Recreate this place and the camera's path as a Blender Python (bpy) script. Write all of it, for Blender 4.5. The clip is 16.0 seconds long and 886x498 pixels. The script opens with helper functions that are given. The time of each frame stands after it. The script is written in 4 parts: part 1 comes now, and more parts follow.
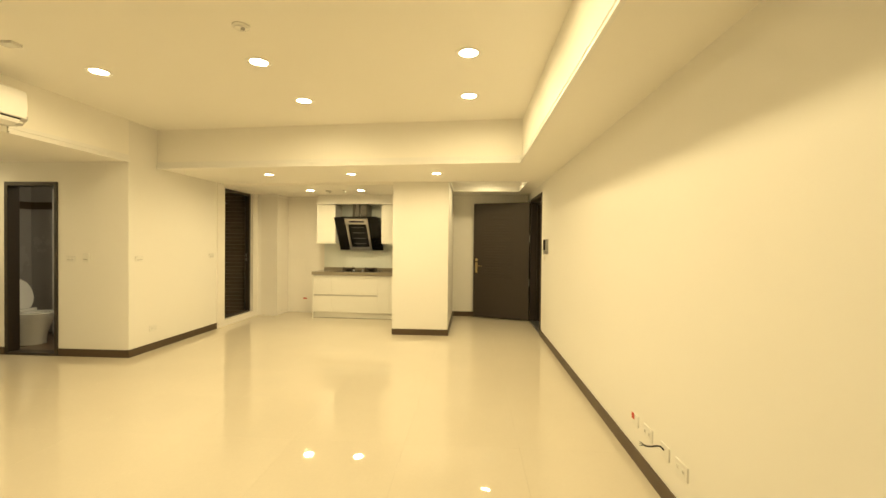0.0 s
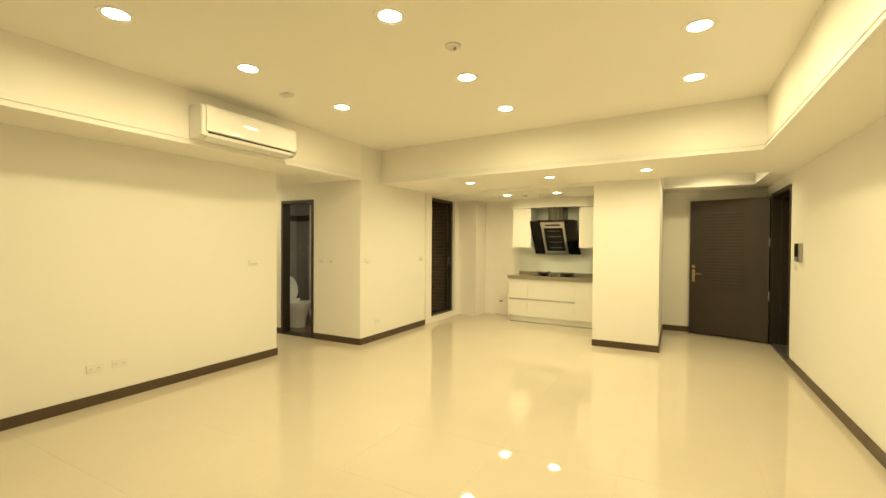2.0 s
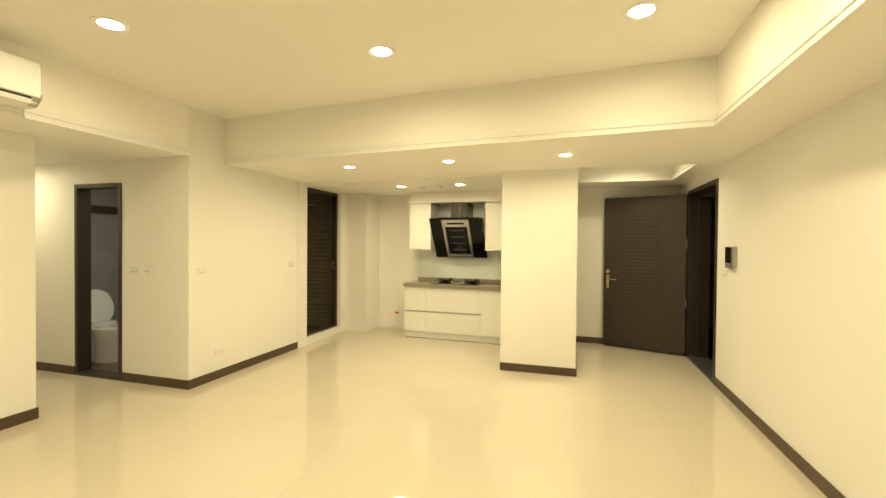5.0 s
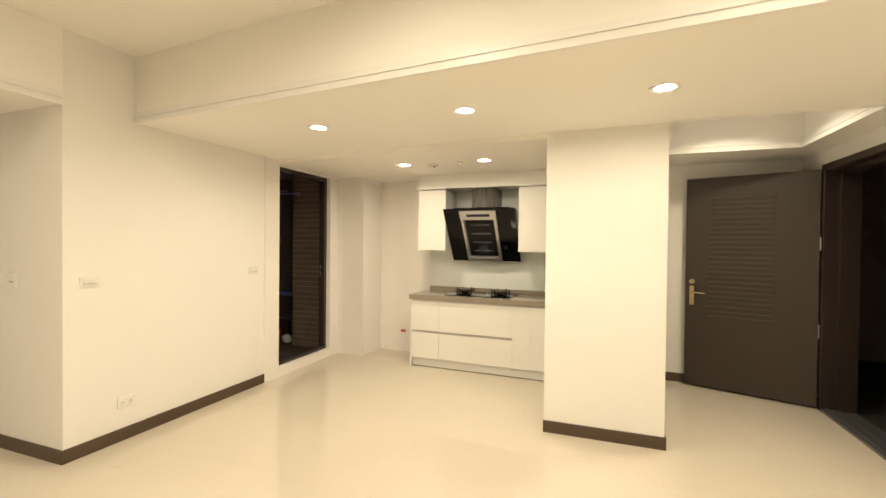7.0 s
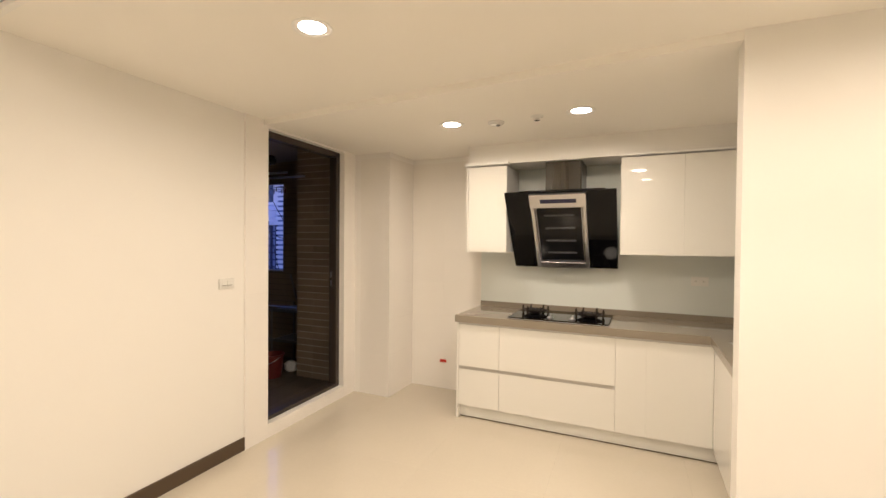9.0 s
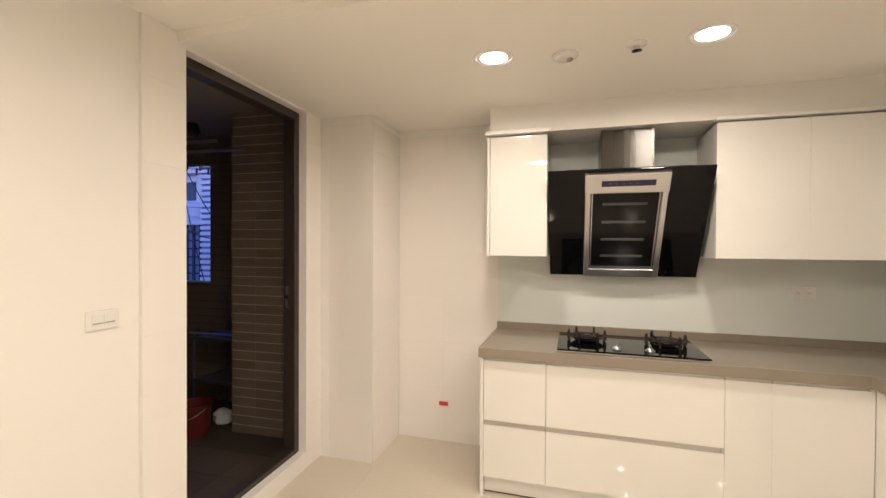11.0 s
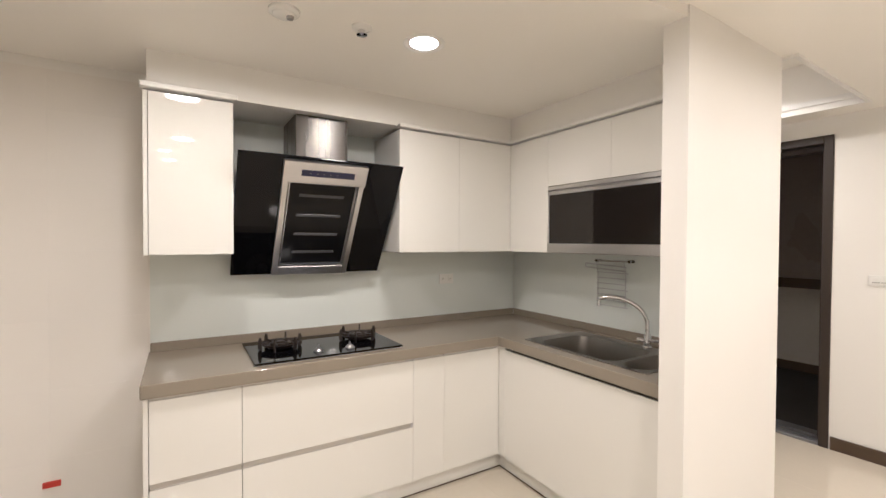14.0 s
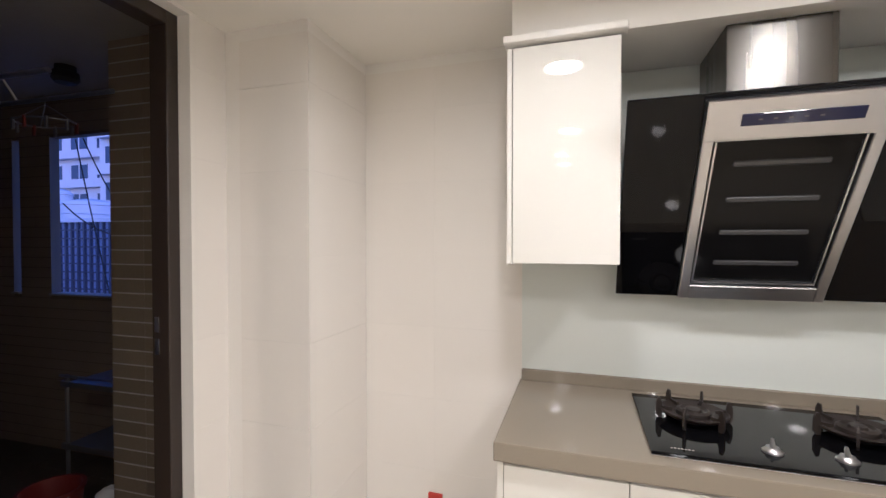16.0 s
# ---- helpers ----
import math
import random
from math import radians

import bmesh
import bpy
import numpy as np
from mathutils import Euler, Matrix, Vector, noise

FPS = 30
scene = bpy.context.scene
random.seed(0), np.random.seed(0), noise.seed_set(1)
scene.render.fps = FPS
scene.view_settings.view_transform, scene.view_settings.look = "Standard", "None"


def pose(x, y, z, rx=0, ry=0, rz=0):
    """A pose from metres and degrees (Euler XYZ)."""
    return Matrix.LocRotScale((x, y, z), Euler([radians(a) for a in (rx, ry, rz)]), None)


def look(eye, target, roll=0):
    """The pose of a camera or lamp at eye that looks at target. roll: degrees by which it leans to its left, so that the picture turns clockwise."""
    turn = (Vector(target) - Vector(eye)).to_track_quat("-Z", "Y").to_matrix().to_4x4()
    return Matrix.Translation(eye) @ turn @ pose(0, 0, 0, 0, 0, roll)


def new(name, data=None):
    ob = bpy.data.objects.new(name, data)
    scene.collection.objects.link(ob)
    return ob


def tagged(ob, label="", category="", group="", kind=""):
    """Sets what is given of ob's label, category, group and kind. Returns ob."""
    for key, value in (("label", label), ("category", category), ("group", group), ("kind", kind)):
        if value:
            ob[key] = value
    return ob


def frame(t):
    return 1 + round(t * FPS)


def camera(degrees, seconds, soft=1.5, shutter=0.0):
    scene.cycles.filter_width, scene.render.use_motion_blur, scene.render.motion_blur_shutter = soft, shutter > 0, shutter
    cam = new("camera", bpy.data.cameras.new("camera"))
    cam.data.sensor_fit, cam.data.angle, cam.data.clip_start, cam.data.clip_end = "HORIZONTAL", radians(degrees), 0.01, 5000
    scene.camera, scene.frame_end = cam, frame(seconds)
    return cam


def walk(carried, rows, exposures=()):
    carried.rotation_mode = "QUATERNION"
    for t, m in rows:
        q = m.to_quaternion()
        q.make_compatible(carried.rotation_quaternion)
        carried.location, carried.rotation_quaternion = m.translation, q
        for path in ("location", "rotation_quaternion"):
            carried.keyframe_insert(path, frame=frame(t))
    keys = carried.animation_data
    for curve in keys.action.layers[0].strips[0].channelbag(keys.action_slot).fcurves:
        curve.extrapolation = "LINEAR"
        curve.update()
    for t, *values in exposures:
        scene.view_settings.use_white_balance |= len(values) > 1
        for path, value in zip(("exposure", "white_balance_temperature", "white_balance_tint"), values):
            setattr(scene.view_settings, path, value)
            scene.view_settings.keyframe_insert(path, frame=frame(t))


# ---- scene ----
cam = camera(91.3, 16.0)
PATH = [
    (0, (0.136, 0.094, 1.387), (0.009, 2.09, 1.359), 0.6),
    (0.5, (0.105, 0.122, 1.389), (-0.246, 2.09, 1.359), 0.6),
    (1, (0.075, 0.136, 1.386), (-0.546, 2.037, 1.356), 0.5),
    (1.5, (0.048, 0.175, 1.397), (-0.799, 1.986, 1.366), 0.5),
    (2, (-0.007, 0.175, 1.43), (-0.954, 1.936, 1.402), 0.4),
    (2.5, (-0.027, 0.213, 1.43), (-0.909, 2.008, 1.406), 0.5),
    (3, (-0.047, 0.386, 1.421), (-0.773, 2.249, 1.398), 0.5),
    (3.5, (-0.075, 0.635, 1.438), (-0.691, 2.537, 1.411), 0.5),
    (4, (-0.118, 0.893, 1.469), (-0.685, 2.811, 1.441), 0.5),
    (6.5, (-0.538, 2.783, 1.455), (-1.153, 4.686, 1.424), 0.6),
    (7, (-0.646, 3.175, 1.441), (-1.329, 5.055, 1.415), 0.6),
    (7.5, (-0.8, 3.56, 1.459), (-1.535, 5.42, 1.428), 0.5),
    (8, (-0.999, 3.929, 1.445), (-1.74, 5.786, 1.417), 0.6),
    (8.5, (-1.219, 4.263, 1.437), (-1.991, 6.108, 1.404), 0.5),
    (9, (-1.475, 4.51, 1.438), (-2.249, 6.354, 1.406), 0.5),
    (11.5, (-2.479, 5.557, 1.422), (-2.757, 7.538, 1.394), 0.2),
    (12, (-2.585, 5.638, 1.425), (-2.539, 7.637, 1.389), 0.2),
    (12.5, (-2.651, 5.642, 1.381), (-2.209, 7.592, 1.369), 0.2),
    (13, (-2.676, 5.658, 1.431), (-1.907, 7.503, 1.365), 0.5),
    (13.5, (-2.715, 5.675, 1.439), (-1.679, 7.385, 1.373), 0.6),
    (14, (-2.689, 5.741, 1.423), (-1.59, 7.412, 1.387), 0.3),
    (14.5, (-2.552, 5.844, 1.429), (-1.722, 7.664, 1.398), 0.0),
    (15, (-2.539, 6.073, 1.434), (-2.17, 8.038, 1.373), 0.2),
    (15.5, (-2.56, 6.326, 1.425), (-2.649, 8.324, 1.38), 0.2),
    (16, (-2.56, 6.568, 1.431), (-3.093, 8.495, 1.394), -0.0),
]
EXPOSURES = [
    (0.0, -0.08, 7200, -2),
    (2.0, -0.06, 6980, -7),
    (4.0, -0.06, 6740, -8),
    (6.5, 0.06, 5680, 8),
    (9.0, 0.0, 5400, 19),
    (11.5, 0.06, 5120, 20),
    (12.5, 0.06, 5020, 21),
    (13.5, 0.06, 4800, 21),
    (14.5, 0.02, 4760, 20),
    (16.0, 0.06, 4600, 20),
]
walk(cam, [(t, look(eye, target, roll)) for t, eye, target, roll in PATH], EXPOSURES)

# ---- light ----
world = bpy.data.worlds.new("dusk")
scene.world = world
world.use_nodes = True
wn = world.node_tree.nodes
sky = wn.new("ShaderNodeTexSky")
sky.sky_type, sky.sun_disc, sky.sun_elevation, sky.sun_rotation = "NISHITA", False, radians(14), radians(135)
wn["Background"].inputs["Strength"].default_value = 0.32
dusk = wn.new("ShaderNodeVectorMath")
dusk.operation = "MULTIPLY"
dusk.inputs[1].default_value = (0.44, 0.50, 1.0)
world.node_tree.links.new(sky.outputs["Color"], dusk.inputs[0])
world.node_tree.links.new(dusk.outputs[0], wn["Background"].inputs["Color"])

LAMP = (1.0, 0.77, 0.46)
WATTS = 10.0


def area_lamp(x, y, z, watts, size, colour, turn=(0, 0, 0), spread=radians(170)):
    data = bpy.data.lights.new("lamp", "AREA")
    data.shape, data.size, data.energy, data.color, data.spread = "DISK", size, watts, colour, spread
    ob = new("lamp", data)
    ob.location, ob.rotation_euler = (x, y, z), turn
    return ob


# ---- helpers for building ----
PLACE = {}


def box(bm, x0, x1, y0, y1, z0, z1, bev=0.0, seg=1):
    """A box; with bev its edges are rounded off."""
    t = bmesh.new()
    v = [t.verts.new((x, y, z)) for z in (z0, z1) for y in (y0, y1) for x in (x0, x1)]
    for f in ((0, 2, 3, 1), (4, 5, 7, 6), (0, 1, 5, 4), (2, 6, 7, 3), (0, 4, 6, 2), (1, 3, 7, 5)):
        t.faces.new([v[i] for i in f])
    if bev:
        bmesh.ops.bevel(t, geom=list(t.edges), offset=bev, segments=seg, profile=0.7, affect="EDGES")
    join(bm, t)


def join(bm, t):
    me = bpy.data.meshes.new("t")
    t.to_mesh(me)
    t.free()
    bm.from_mesh(me)
    bpy.data.meshes.remove(me)


def prism(bm, outline, z0, z1):
    lo = [bm.verts.new((x, y, z0)) for x, y in outline]
    hi = [bm.verts.new((x, y, z1)) for x, y in outline]
    bm.faces.new(lo[::-1]), bm.faces.new(hi)
    n = len(outline)
    for i in range(n):
        bm.faces.new((lo[i], lo[(i + 1) % n], hi[(i + 1) % n], hi[i]))


def tube(bm, path, r, n=10, caps=True):
    """A round bar along a path; r is one radius or one for each point."""
    pts = [Vector(p) for p in path]
    rs = r if isinstance(r, (list, tuple)) else [r] * len(pts)
    rings, up = [], Vector((0, 0, 1))
    for i, p in enumerate(pts):
        d = (pts[min(i + 1, len(pts) - 1)] - pts[max(i - 1, 0)]).normalized()
        side = d.cross(up if abs(d.z) < 0.95 else Vector((1, 0, 0))).normalized()
        top = side.cross(d)
        rings.append([bm.verts.new(p + rs[i] * (math.cos(a) * side + math.sin(a) * top)) for a in (2 * math.pi * k / n for k in range(n))])
    for a, b in zip(rings, rings[1:]):
        for k in range(n):
            bm.faces.new((a[k], a[(k + 1) % n], b[(k + 1) % n], b[k]))
    if caps:
        bm.faces.new(rings[0][::-1]), bm.faces.new(rings[-1])


def lathe(bm, profile, cx, cy, n=24, squash=1.0):
    """Turns a profile of (radius, z) about an upright axis."""
    rings = [[bm.verts.new((cx + r * math.cos(a), cy + squash * r * math.sin(a), z)) for a in (2 * math.pi * k / n for k in range(n))] for r, z in profile]
    for a, b in zip(rings, rings[1:]):
        for k in range(n):
            bm.faces.new((a[k], a[(k + 1) % n], b[(k + 1) % n], b[k]))
    if profile[0][0] > 1e-4:
        bm.faces.new(rings[0][::-1])
    if profile[-1][0] > 1e-4:
        bm.faces.new(rings[-1])


def strip(bm, p, q, side, w, z0, z1):
    """A bar from p to q in plan, w wide towards side."""
    p, q, s = Vector(p), Vector(q), Vector(side)
    prism(bm, [p[:2], q[:2], (q + s * w)[:2], (p + s * w)[:2]], z0, z1)


def finish(bm, name, material, smooth=False):
    bmesh.ops.remove_doubles(bm, verts=bm.verts, dist=1e-5)
    bmesh.ops.recalc_face_normals(bm, faces=bm.faces)
    me = bpy.data.meshes.new(name)
    bm.to_mesh(me)
    bm.free()
    me.materials.append(material)
    if smooth:
        for p in me.polygons:
            p.use_smooth = True
        me.set_sharp_from_angle(angle=radians(35))
    return me


def thing(name, place, label, category, group=""):
    ob = new(name)
    ob.location, ob.empty_display_size = place, 0.1
    PLACE[ob] = Vector(place)
    return tagged(ob, label, category, group)


def part(name, bm, material, parent, label="", smooth=False):
    """One mesh under a thing or part, built in the world's coordinates."""
    at = PLACE[parent]
    bmesh.ops.translate(bm, verts=bm.verts, vec=-at)
    ob = new(name, finish(bm, name, material, smooth))
    ob.parent = parent
    PLACE[ob] = at
    return tagged(ob, label)


def structure(name, bm, material, label="", category=""):
    ob = new(name, finish(bm, name, material))
    PLACE[ob] = Vector((0, 0, 0))
    return tagged(ob, label, category, "", "structure")


def boxes(*rows):
    bm = bmesh.new()
    for r in rows:
        box(bm, *r)
    return bm


# ---- materials ----
def material(name, base, rough, metal=0.0, fine=200.0, coarse=1.3, vary=0.04, bump=0.05, coat=0.0, spread=0.06, island=0.0, stretch=(1, 1, 1), spec=0.5):
    """A surface with fine grain and broad, faint unevenness."""
    m = bpy.data.materials.new(name)
    m.use_nodes = True
    n, l = m.node_tree.nodes, m.node_tree.links
    b = n["Principled BSDF"]
    b.inputs["Metallic"].default_value, b.inputs["Coat Weight"].default_value = metal, coat
    b.inputs["Specular IOR Level"].default_value = spec
    b.inputs["Coat Roughness"].default_value = 0.04
    pos = n.new("ShaderNodeNewGeometry")
    scale = n.new("ShaderNodeVectorMath")
    scale.operation = "MULTIPLY"
    scale.inputs[1].default_value = stretch
    l.new(pos.outputs["Position"], scale.inputs[0])
    big, small = n.new("ShaderNodeTexNoise"), n.new("ShaderNodeTexNoise")
    big.inputs["Scale"].default_value, small.inputs["Scale"].default_value = coarse, fine
    big.inputs["Detail"].default_value, small.inputs["Detail"].default_value = 4, 3
    for t in (big, small):
        l.new(scale.outputs[0], t.inputs["Vector"])
    mix = n.new("ShaderNodeMath")
    mix.operation = "MULTIPLY_ADD"
    mix.inputs[1].default_value = 0.6
    l.new(big.outputs["Fac"], mix.inputs[0])
    half = n.new("ShaderNodeMath")
    half.operation = "MULTIPLY"
    half.inputs[1].default_value = 0.4
    l.new(small.outputs["Fac"], half.inputs[0])
    l.new(half.outputs[0], mix.inputs[2])
    ramp = n.new("ShaderNodeMapRange")
    ramp.inputs["From Min"].default_value, ramp.inputs["From Max"].default_value = 0.25, 0.75
    ramp.inputs["To Min"].default_value, ramp.inputs["To Max"].default_value = 1 - vary, 1 + vary
    l.new(mix.outputs[0], ramp.inputs["Value"])
    tint = n.new("ShaderNodeVectorMath")
    tint.operation = "SCALE"
    tint.inputs[0].default_value = base
    l.new(ramp.outputs[0], tint.inputs["Scale"])
    colour = tint.outputs[0]
    if island:
        info = n.new("ShaderNodeObjectInfo")
        r2 = n.new("ShaderNodeMapRange")
        r2.inputs["To Min"].default_value, r2.inputs["To Max"].default_value = 1 - island, 1 + island
        l.new(info.outputs["Random"], r2.inputs["Value"])
        t2 = n.new("ShaderNodeVectorMath")
        t2.operation = "SCALE"
        l.new(colour, t2.inputs[0]), l.new(r2.outputs[0], t2.inputs["Scale"])
        colour = t2.outputs[0]
    l.new(colour, b.inputs["Base Color"])
    rr = n.new("ShaderNodeMapRange")
    rr.inputs["From Min"].default_value, rr.inputs["From Max"].default_value = 0.3, 0.7
    rr.inputs["To Min"].default_value, rr.inputs["To Max"].default_value = max(rough - spread, 0.01), rough + spread
    l.new(big.outputs["Fac"], rr.inputs["Value"]), l.new(rr.outputs[0], b.inputs["Roughness"])
    if bump:
        bp = n.new("ShaderNodeBump")
        bp.inputs["Strength"].default_value, bp.inputs["Distance"].default_value = bump, 0.002
        l.new(small.outputs["Fac"], bp.inputs["Height"]), l.new(bp.outputs[0], b.inputs["Normal"])
    return m


def glowing(name, colour, strength):
    m = bpy.data.materials.new(name)
    m.use_nodes = True
    b = m.node_tree.nodes["Principled BSDF"]
    b.inputs["Base Color"].default_value = (0.8, 0.8, 0.8, 1)
    b.inputs["Emission Color"].default_value, b.inputs["Emission Strength"].default_value = (*colour, 1), strength
    return m


def clear_glass(name, colour, rough=0.02):
    m = bpy.data.materials.new(name)
    m.use_nodes = True
    b = m.node_tree.nodes["Principled BSDF"]
    b.inputs["Base Color"].default_value, b.inputs["Roughness"].default_value = (*colour, 1), rough
    b.inputs["Transmission Weight"].default_value, b.inputs["IOR"].default_value = 1.0, 1.45
    return m


PAINT = material("wall paint", (0.86, 0.841, 0.797), 0.55, fine=260, coarse=0.9, vary=0.015, bump=0.06)
CEIL = material("ceiling paint", (0.92, 0.893, 0.835), 0.6, fine=200, coarse=0.7, vary=0.015, bump=0.05)
TRIM = material("white trim", (0.88, 0.865, 0.83), 0.4, vary=0.015, bump=0.02)
FLOOR = material("polished porcelain", (0.62, 0.566, 0.465), 0.03, fine=60, coarse=1.6, vary=0.035, bump=0.0, spread=0.003, island=0.006, spec=0.45)
GROUT = material("floor joint", (0.62, 0.572, 0.482), 0.3, vary=0.06)
WALLTILE = material("white wall tile", (0.875, 0.843, 0.795), 0.08, fine=5, coarse=1.2, vary=0.012, bump=0.03, spread=0.02, island=0.01)
JOINT = material("tile joint", (0.86, 0.835, 0.795), 0.5, vary=0.04)
BASE = material("dark baseboard", (0.080, 0.052, 0.031), 0.38, vary=0.12, stretch=(1, 1, 6))
DOORWOOD = material("dark brown door steel", (0.043, 0.032, 0.024), 0.46, vary=0.10, fine=120, stretch=(1, 1, 9), bump=0.12)
FRAMEBROWN = material("dark bronze frame", (0.033, 0.024, 0.019), 0.36, vary=0.08)
LACQUER = material("gloss cream lacquer", (0.825, 0.812, 0.765), 0.014, vary=0.008, bump=0.0, spread=0.006, spec=0.7)
CARCASS = material("cabinet side board", (0.72, 0.71, 0.68), 0.35, vary=0.02)
ALU = material("brushed aluminium", (0.55, 0.54, 0.53), 0.32, metal=1.0, fine=40, stretch=(1, 4, 4), vary=0.03, bump=0.0, spread=0.02)
STEEL = material("brushed stainless steel", (0.60, 0.60, 0.63), 0.30, metal=1.0, fine=40, stretch=(0.6, 4, 4), vary=0.03, bump=0.0, spread=0.02)
CHIMNEY = material("brushed steel duct", (0.135, 0.129, 0.12), 0.30, metal=1.0, fine=70, stretch=(9, 9, 0.4), vary=0.04, bump=0.0)
CHIMNEY.node_tree.nodes["Principled BSDF"].inputs["Anisotropic"].default_value = 0.8
CHIMNEY.node_tree.nodes["Principled BSDF"].inputs["Anisotropic Rotation"].default_value = 0.25
SINKSTEEL = material("satin stainless sink", (0.30, 0.285, 0.265), 0.34, metal=1.0, vary=0.06, fine=160)
CHROME = material("chrome", (0.75, 0.75, 0.76), 0.06, metal=1.0, vary=0.02, bump=0.0, spread=0.02)
BRASS = material("pale brass", (0.62, 0.50, 0.28), 0.28, metal=1.0, vary=0.05)
QUARTZ = material("taupe quartz worktop", (0.28, 0.243, 0.19), 0.05, fine=420, coarse=2.2, vary=0.07, bump=0.0, spread=0.03)
SPLASH = material("pale aqua back-painted glass", (0.79, 0.83, 0.80), 0.04, vary=0.006, bump=0.0, spread=0.01)
BLACKGLASS = material("black tempered glass", (0.004, 0.004, 0.005), 0.03, vary=0.02, bump=0.0, spread=0.01, spec=0.22)
SMOKED = material("smoked cabinet glass", (0.018, 0.015, 0.013), 0.05, vary=0.03, bump=0.0, spread=0.01, spec=0.3)
IRON = material("black cast iron", (0.026, 0.019, 0.016), 0.55, vary=0.2, bump=0.3)
PLASTIC = material("white switch plastic", (0.82, 0.81, 0.77), 0.3, vary=0.01)
GREYPL = material("grey switch rocker", (0.38, 0.36, 0.33), 0.35, vary=0.02)
ACWHITE = material("white moulded plastic", (0.84, 0.83, 0.81), 0.035, vary=0.008, bump=0.0, spread=0.01)
DARK = material("dark slot", (0.02, 0.018, 0.016), 0.6)
SILVER = material("silver plastic", (0.42, 0.41, 0.40), 0.3, metal=0.6, vary=0.02)
SCREEN = material("dark display", (0.008, 0.008, 0.009), 0.10, vary=0.02, bump=0.0, spec=0.2)
BLUEDISP = material("blue-black touch display", (0.012, 0.014, 0.05), 0.12, vary=0.02, bump=0.0)
RED = material("red plastic", (0.55, 0.05, 0.03), 0.4, vary=0.06)
BROWNTILE = material("brown facade tile", (0.23, 0.185, 0.135), 0.38, fine=80, coarse=3, vary=0.14, island=0.10, bump=0.2)
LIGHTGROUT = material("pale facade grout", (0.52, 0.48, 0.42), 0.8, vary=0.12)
# the pier's grout again, darkened for the shade on the end wall
SHADEGROUT = material("shaded facade grout", (0.17, 0.145, 0.12), 0.8, vary=0.12)
GREYTILE = material("dark grey floor tile", (0.030, 0.026, 0.023), 0.6, fine=30, vary=0.12, island=0.06, spec=0.25)
BALCTILE = material("dark brown balcony tile", (0.085, 0.068, 0.055), 0.5, fine=30, vary=0.12, island=0.06, spec=0.3)
WCTILE = material("grey bathroom wall tile", (0.40, 0.385, 0.38), 0.25, vary=0.03, fine=20)
WCFLOOR = material("brown bathroom floor", (0.16, 0.11, 0.08), 0.3, vary=0.12, fine=12)
CERAMIC = material("white glazed ceramic", (0.82, 0.82, 0.81), 0.08, vary=0.006, bump=0.0, spread=0.02)
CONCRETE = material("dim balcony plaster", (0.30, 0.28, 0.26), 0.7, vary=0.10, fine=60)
SLOT = material("dim grey grille", (0.10, 0.10, 0.105), 0.42, metal=0.5)
# much darker than RED, for the bucket and the pegs
BASINRED = material("dark red plastic", (0.13, 0.016, 0.013), 0.45, vary=0.1)
LOBBYUP = material("lobby taupe stone", (0.33, 0.29, 0.26), 0.30, vary=0.08, fine=20)
LOBBYLOW = material("lobby beige stone", (0.60, 0.56, 0.50), 0.30, vary=0.06, fine=20)
FARWHITE = material("far white facade", (0.60, 0.62, 0.68), 0.7, vary=0.05, fine=3)
FARBLUE = material("blue-grey neighbour tiles", (0.16, 0.20, 0.34), 0.5, vary=0.10, fine=10)
FARGLASS = material("far dark window", (0.05, 0.06, 0.10), 0.15)
CABLE = material("black cable", (0.012, 0.012, 0.012), 0.5)
WHITECLOTH = material("white plastic bag", (0.70, 0.70, 0.72), 0.45, vary=0.05, fine=18, bump=0.5)
GREYMETAL = material("dull grey metal", (0.25, 0.25, 0.26), 0.4, metal=0.8)
LENS = glowing("lit lamp lens", (1.0, 0.86, 0.62), 32.0)

# ---- structure: walls ----
XR, XL, TOP = 1.215, -4.47, 2.9
Z1, Z2, HIGH = 2.305, 2.264, 2.79   # living soffits, kitchen ceiling, tray
SOUTH = -2.4
FZ = -0.010   # finished floor
DY0, DY1, DTOP = 6.765, 7.97, 2.175  # entry opening in the right wall
wall_right = structure("wall_east", boxes((XR, XR + 0.22, SOUTH - 0.2, DY0, -0.05, TOP), (XR, XR + 0.22, DY1, 8.65, -0.05, TOP), (XR, XR + 0.22, DY0, DY1, DTOP, TOP)), PAINT, "cream-white painted wall with an entry opening", "wall")
wall_left = structure("wall_west", boxes((XL - 0.15, XL, SOUTH - 0.2, 4.016, -0.05, TOP), (-7.4, XL - 0.15, 3.87, 4.016, -0.05, TOP)), PAINT, "cream-white painted wall", "wall")
structure("wall_south", boxes((XL - 0.15, XR + 0.22, SOUTH - 0.2, SOUTH, -0.05, TOP)), PAINT, "plain cream-white painted wall", "wall")
structure("wall_corridor_end", boxes((-7.55, -7.4, 3.87, 5.07, -0.05, TOP)), PAINT, "plain painted corridor end wall", "wall")
WX0, WX1, WTOP = -5.445, -4.765, 2.065
structure("wall_bathroom", boxes((-7.4, WX0, 4.95, 5.07, -0.05, TOP), (WX1, -3.885, 4.95, 5.07, -0.05, TOP), (WX0, WX1, 4.95, 5.07, WTOP, TOP), (-4.03, -3.885, 5.07, 6.72, -0.05, TOP)), PAINT, "cream-white painted wall round the bathroom door", "wall")
BY0, BY1, BZ0, BZ1 = 6.925, 7.85, 0.09, 2.252   # balcony door frame
BX = -3.868
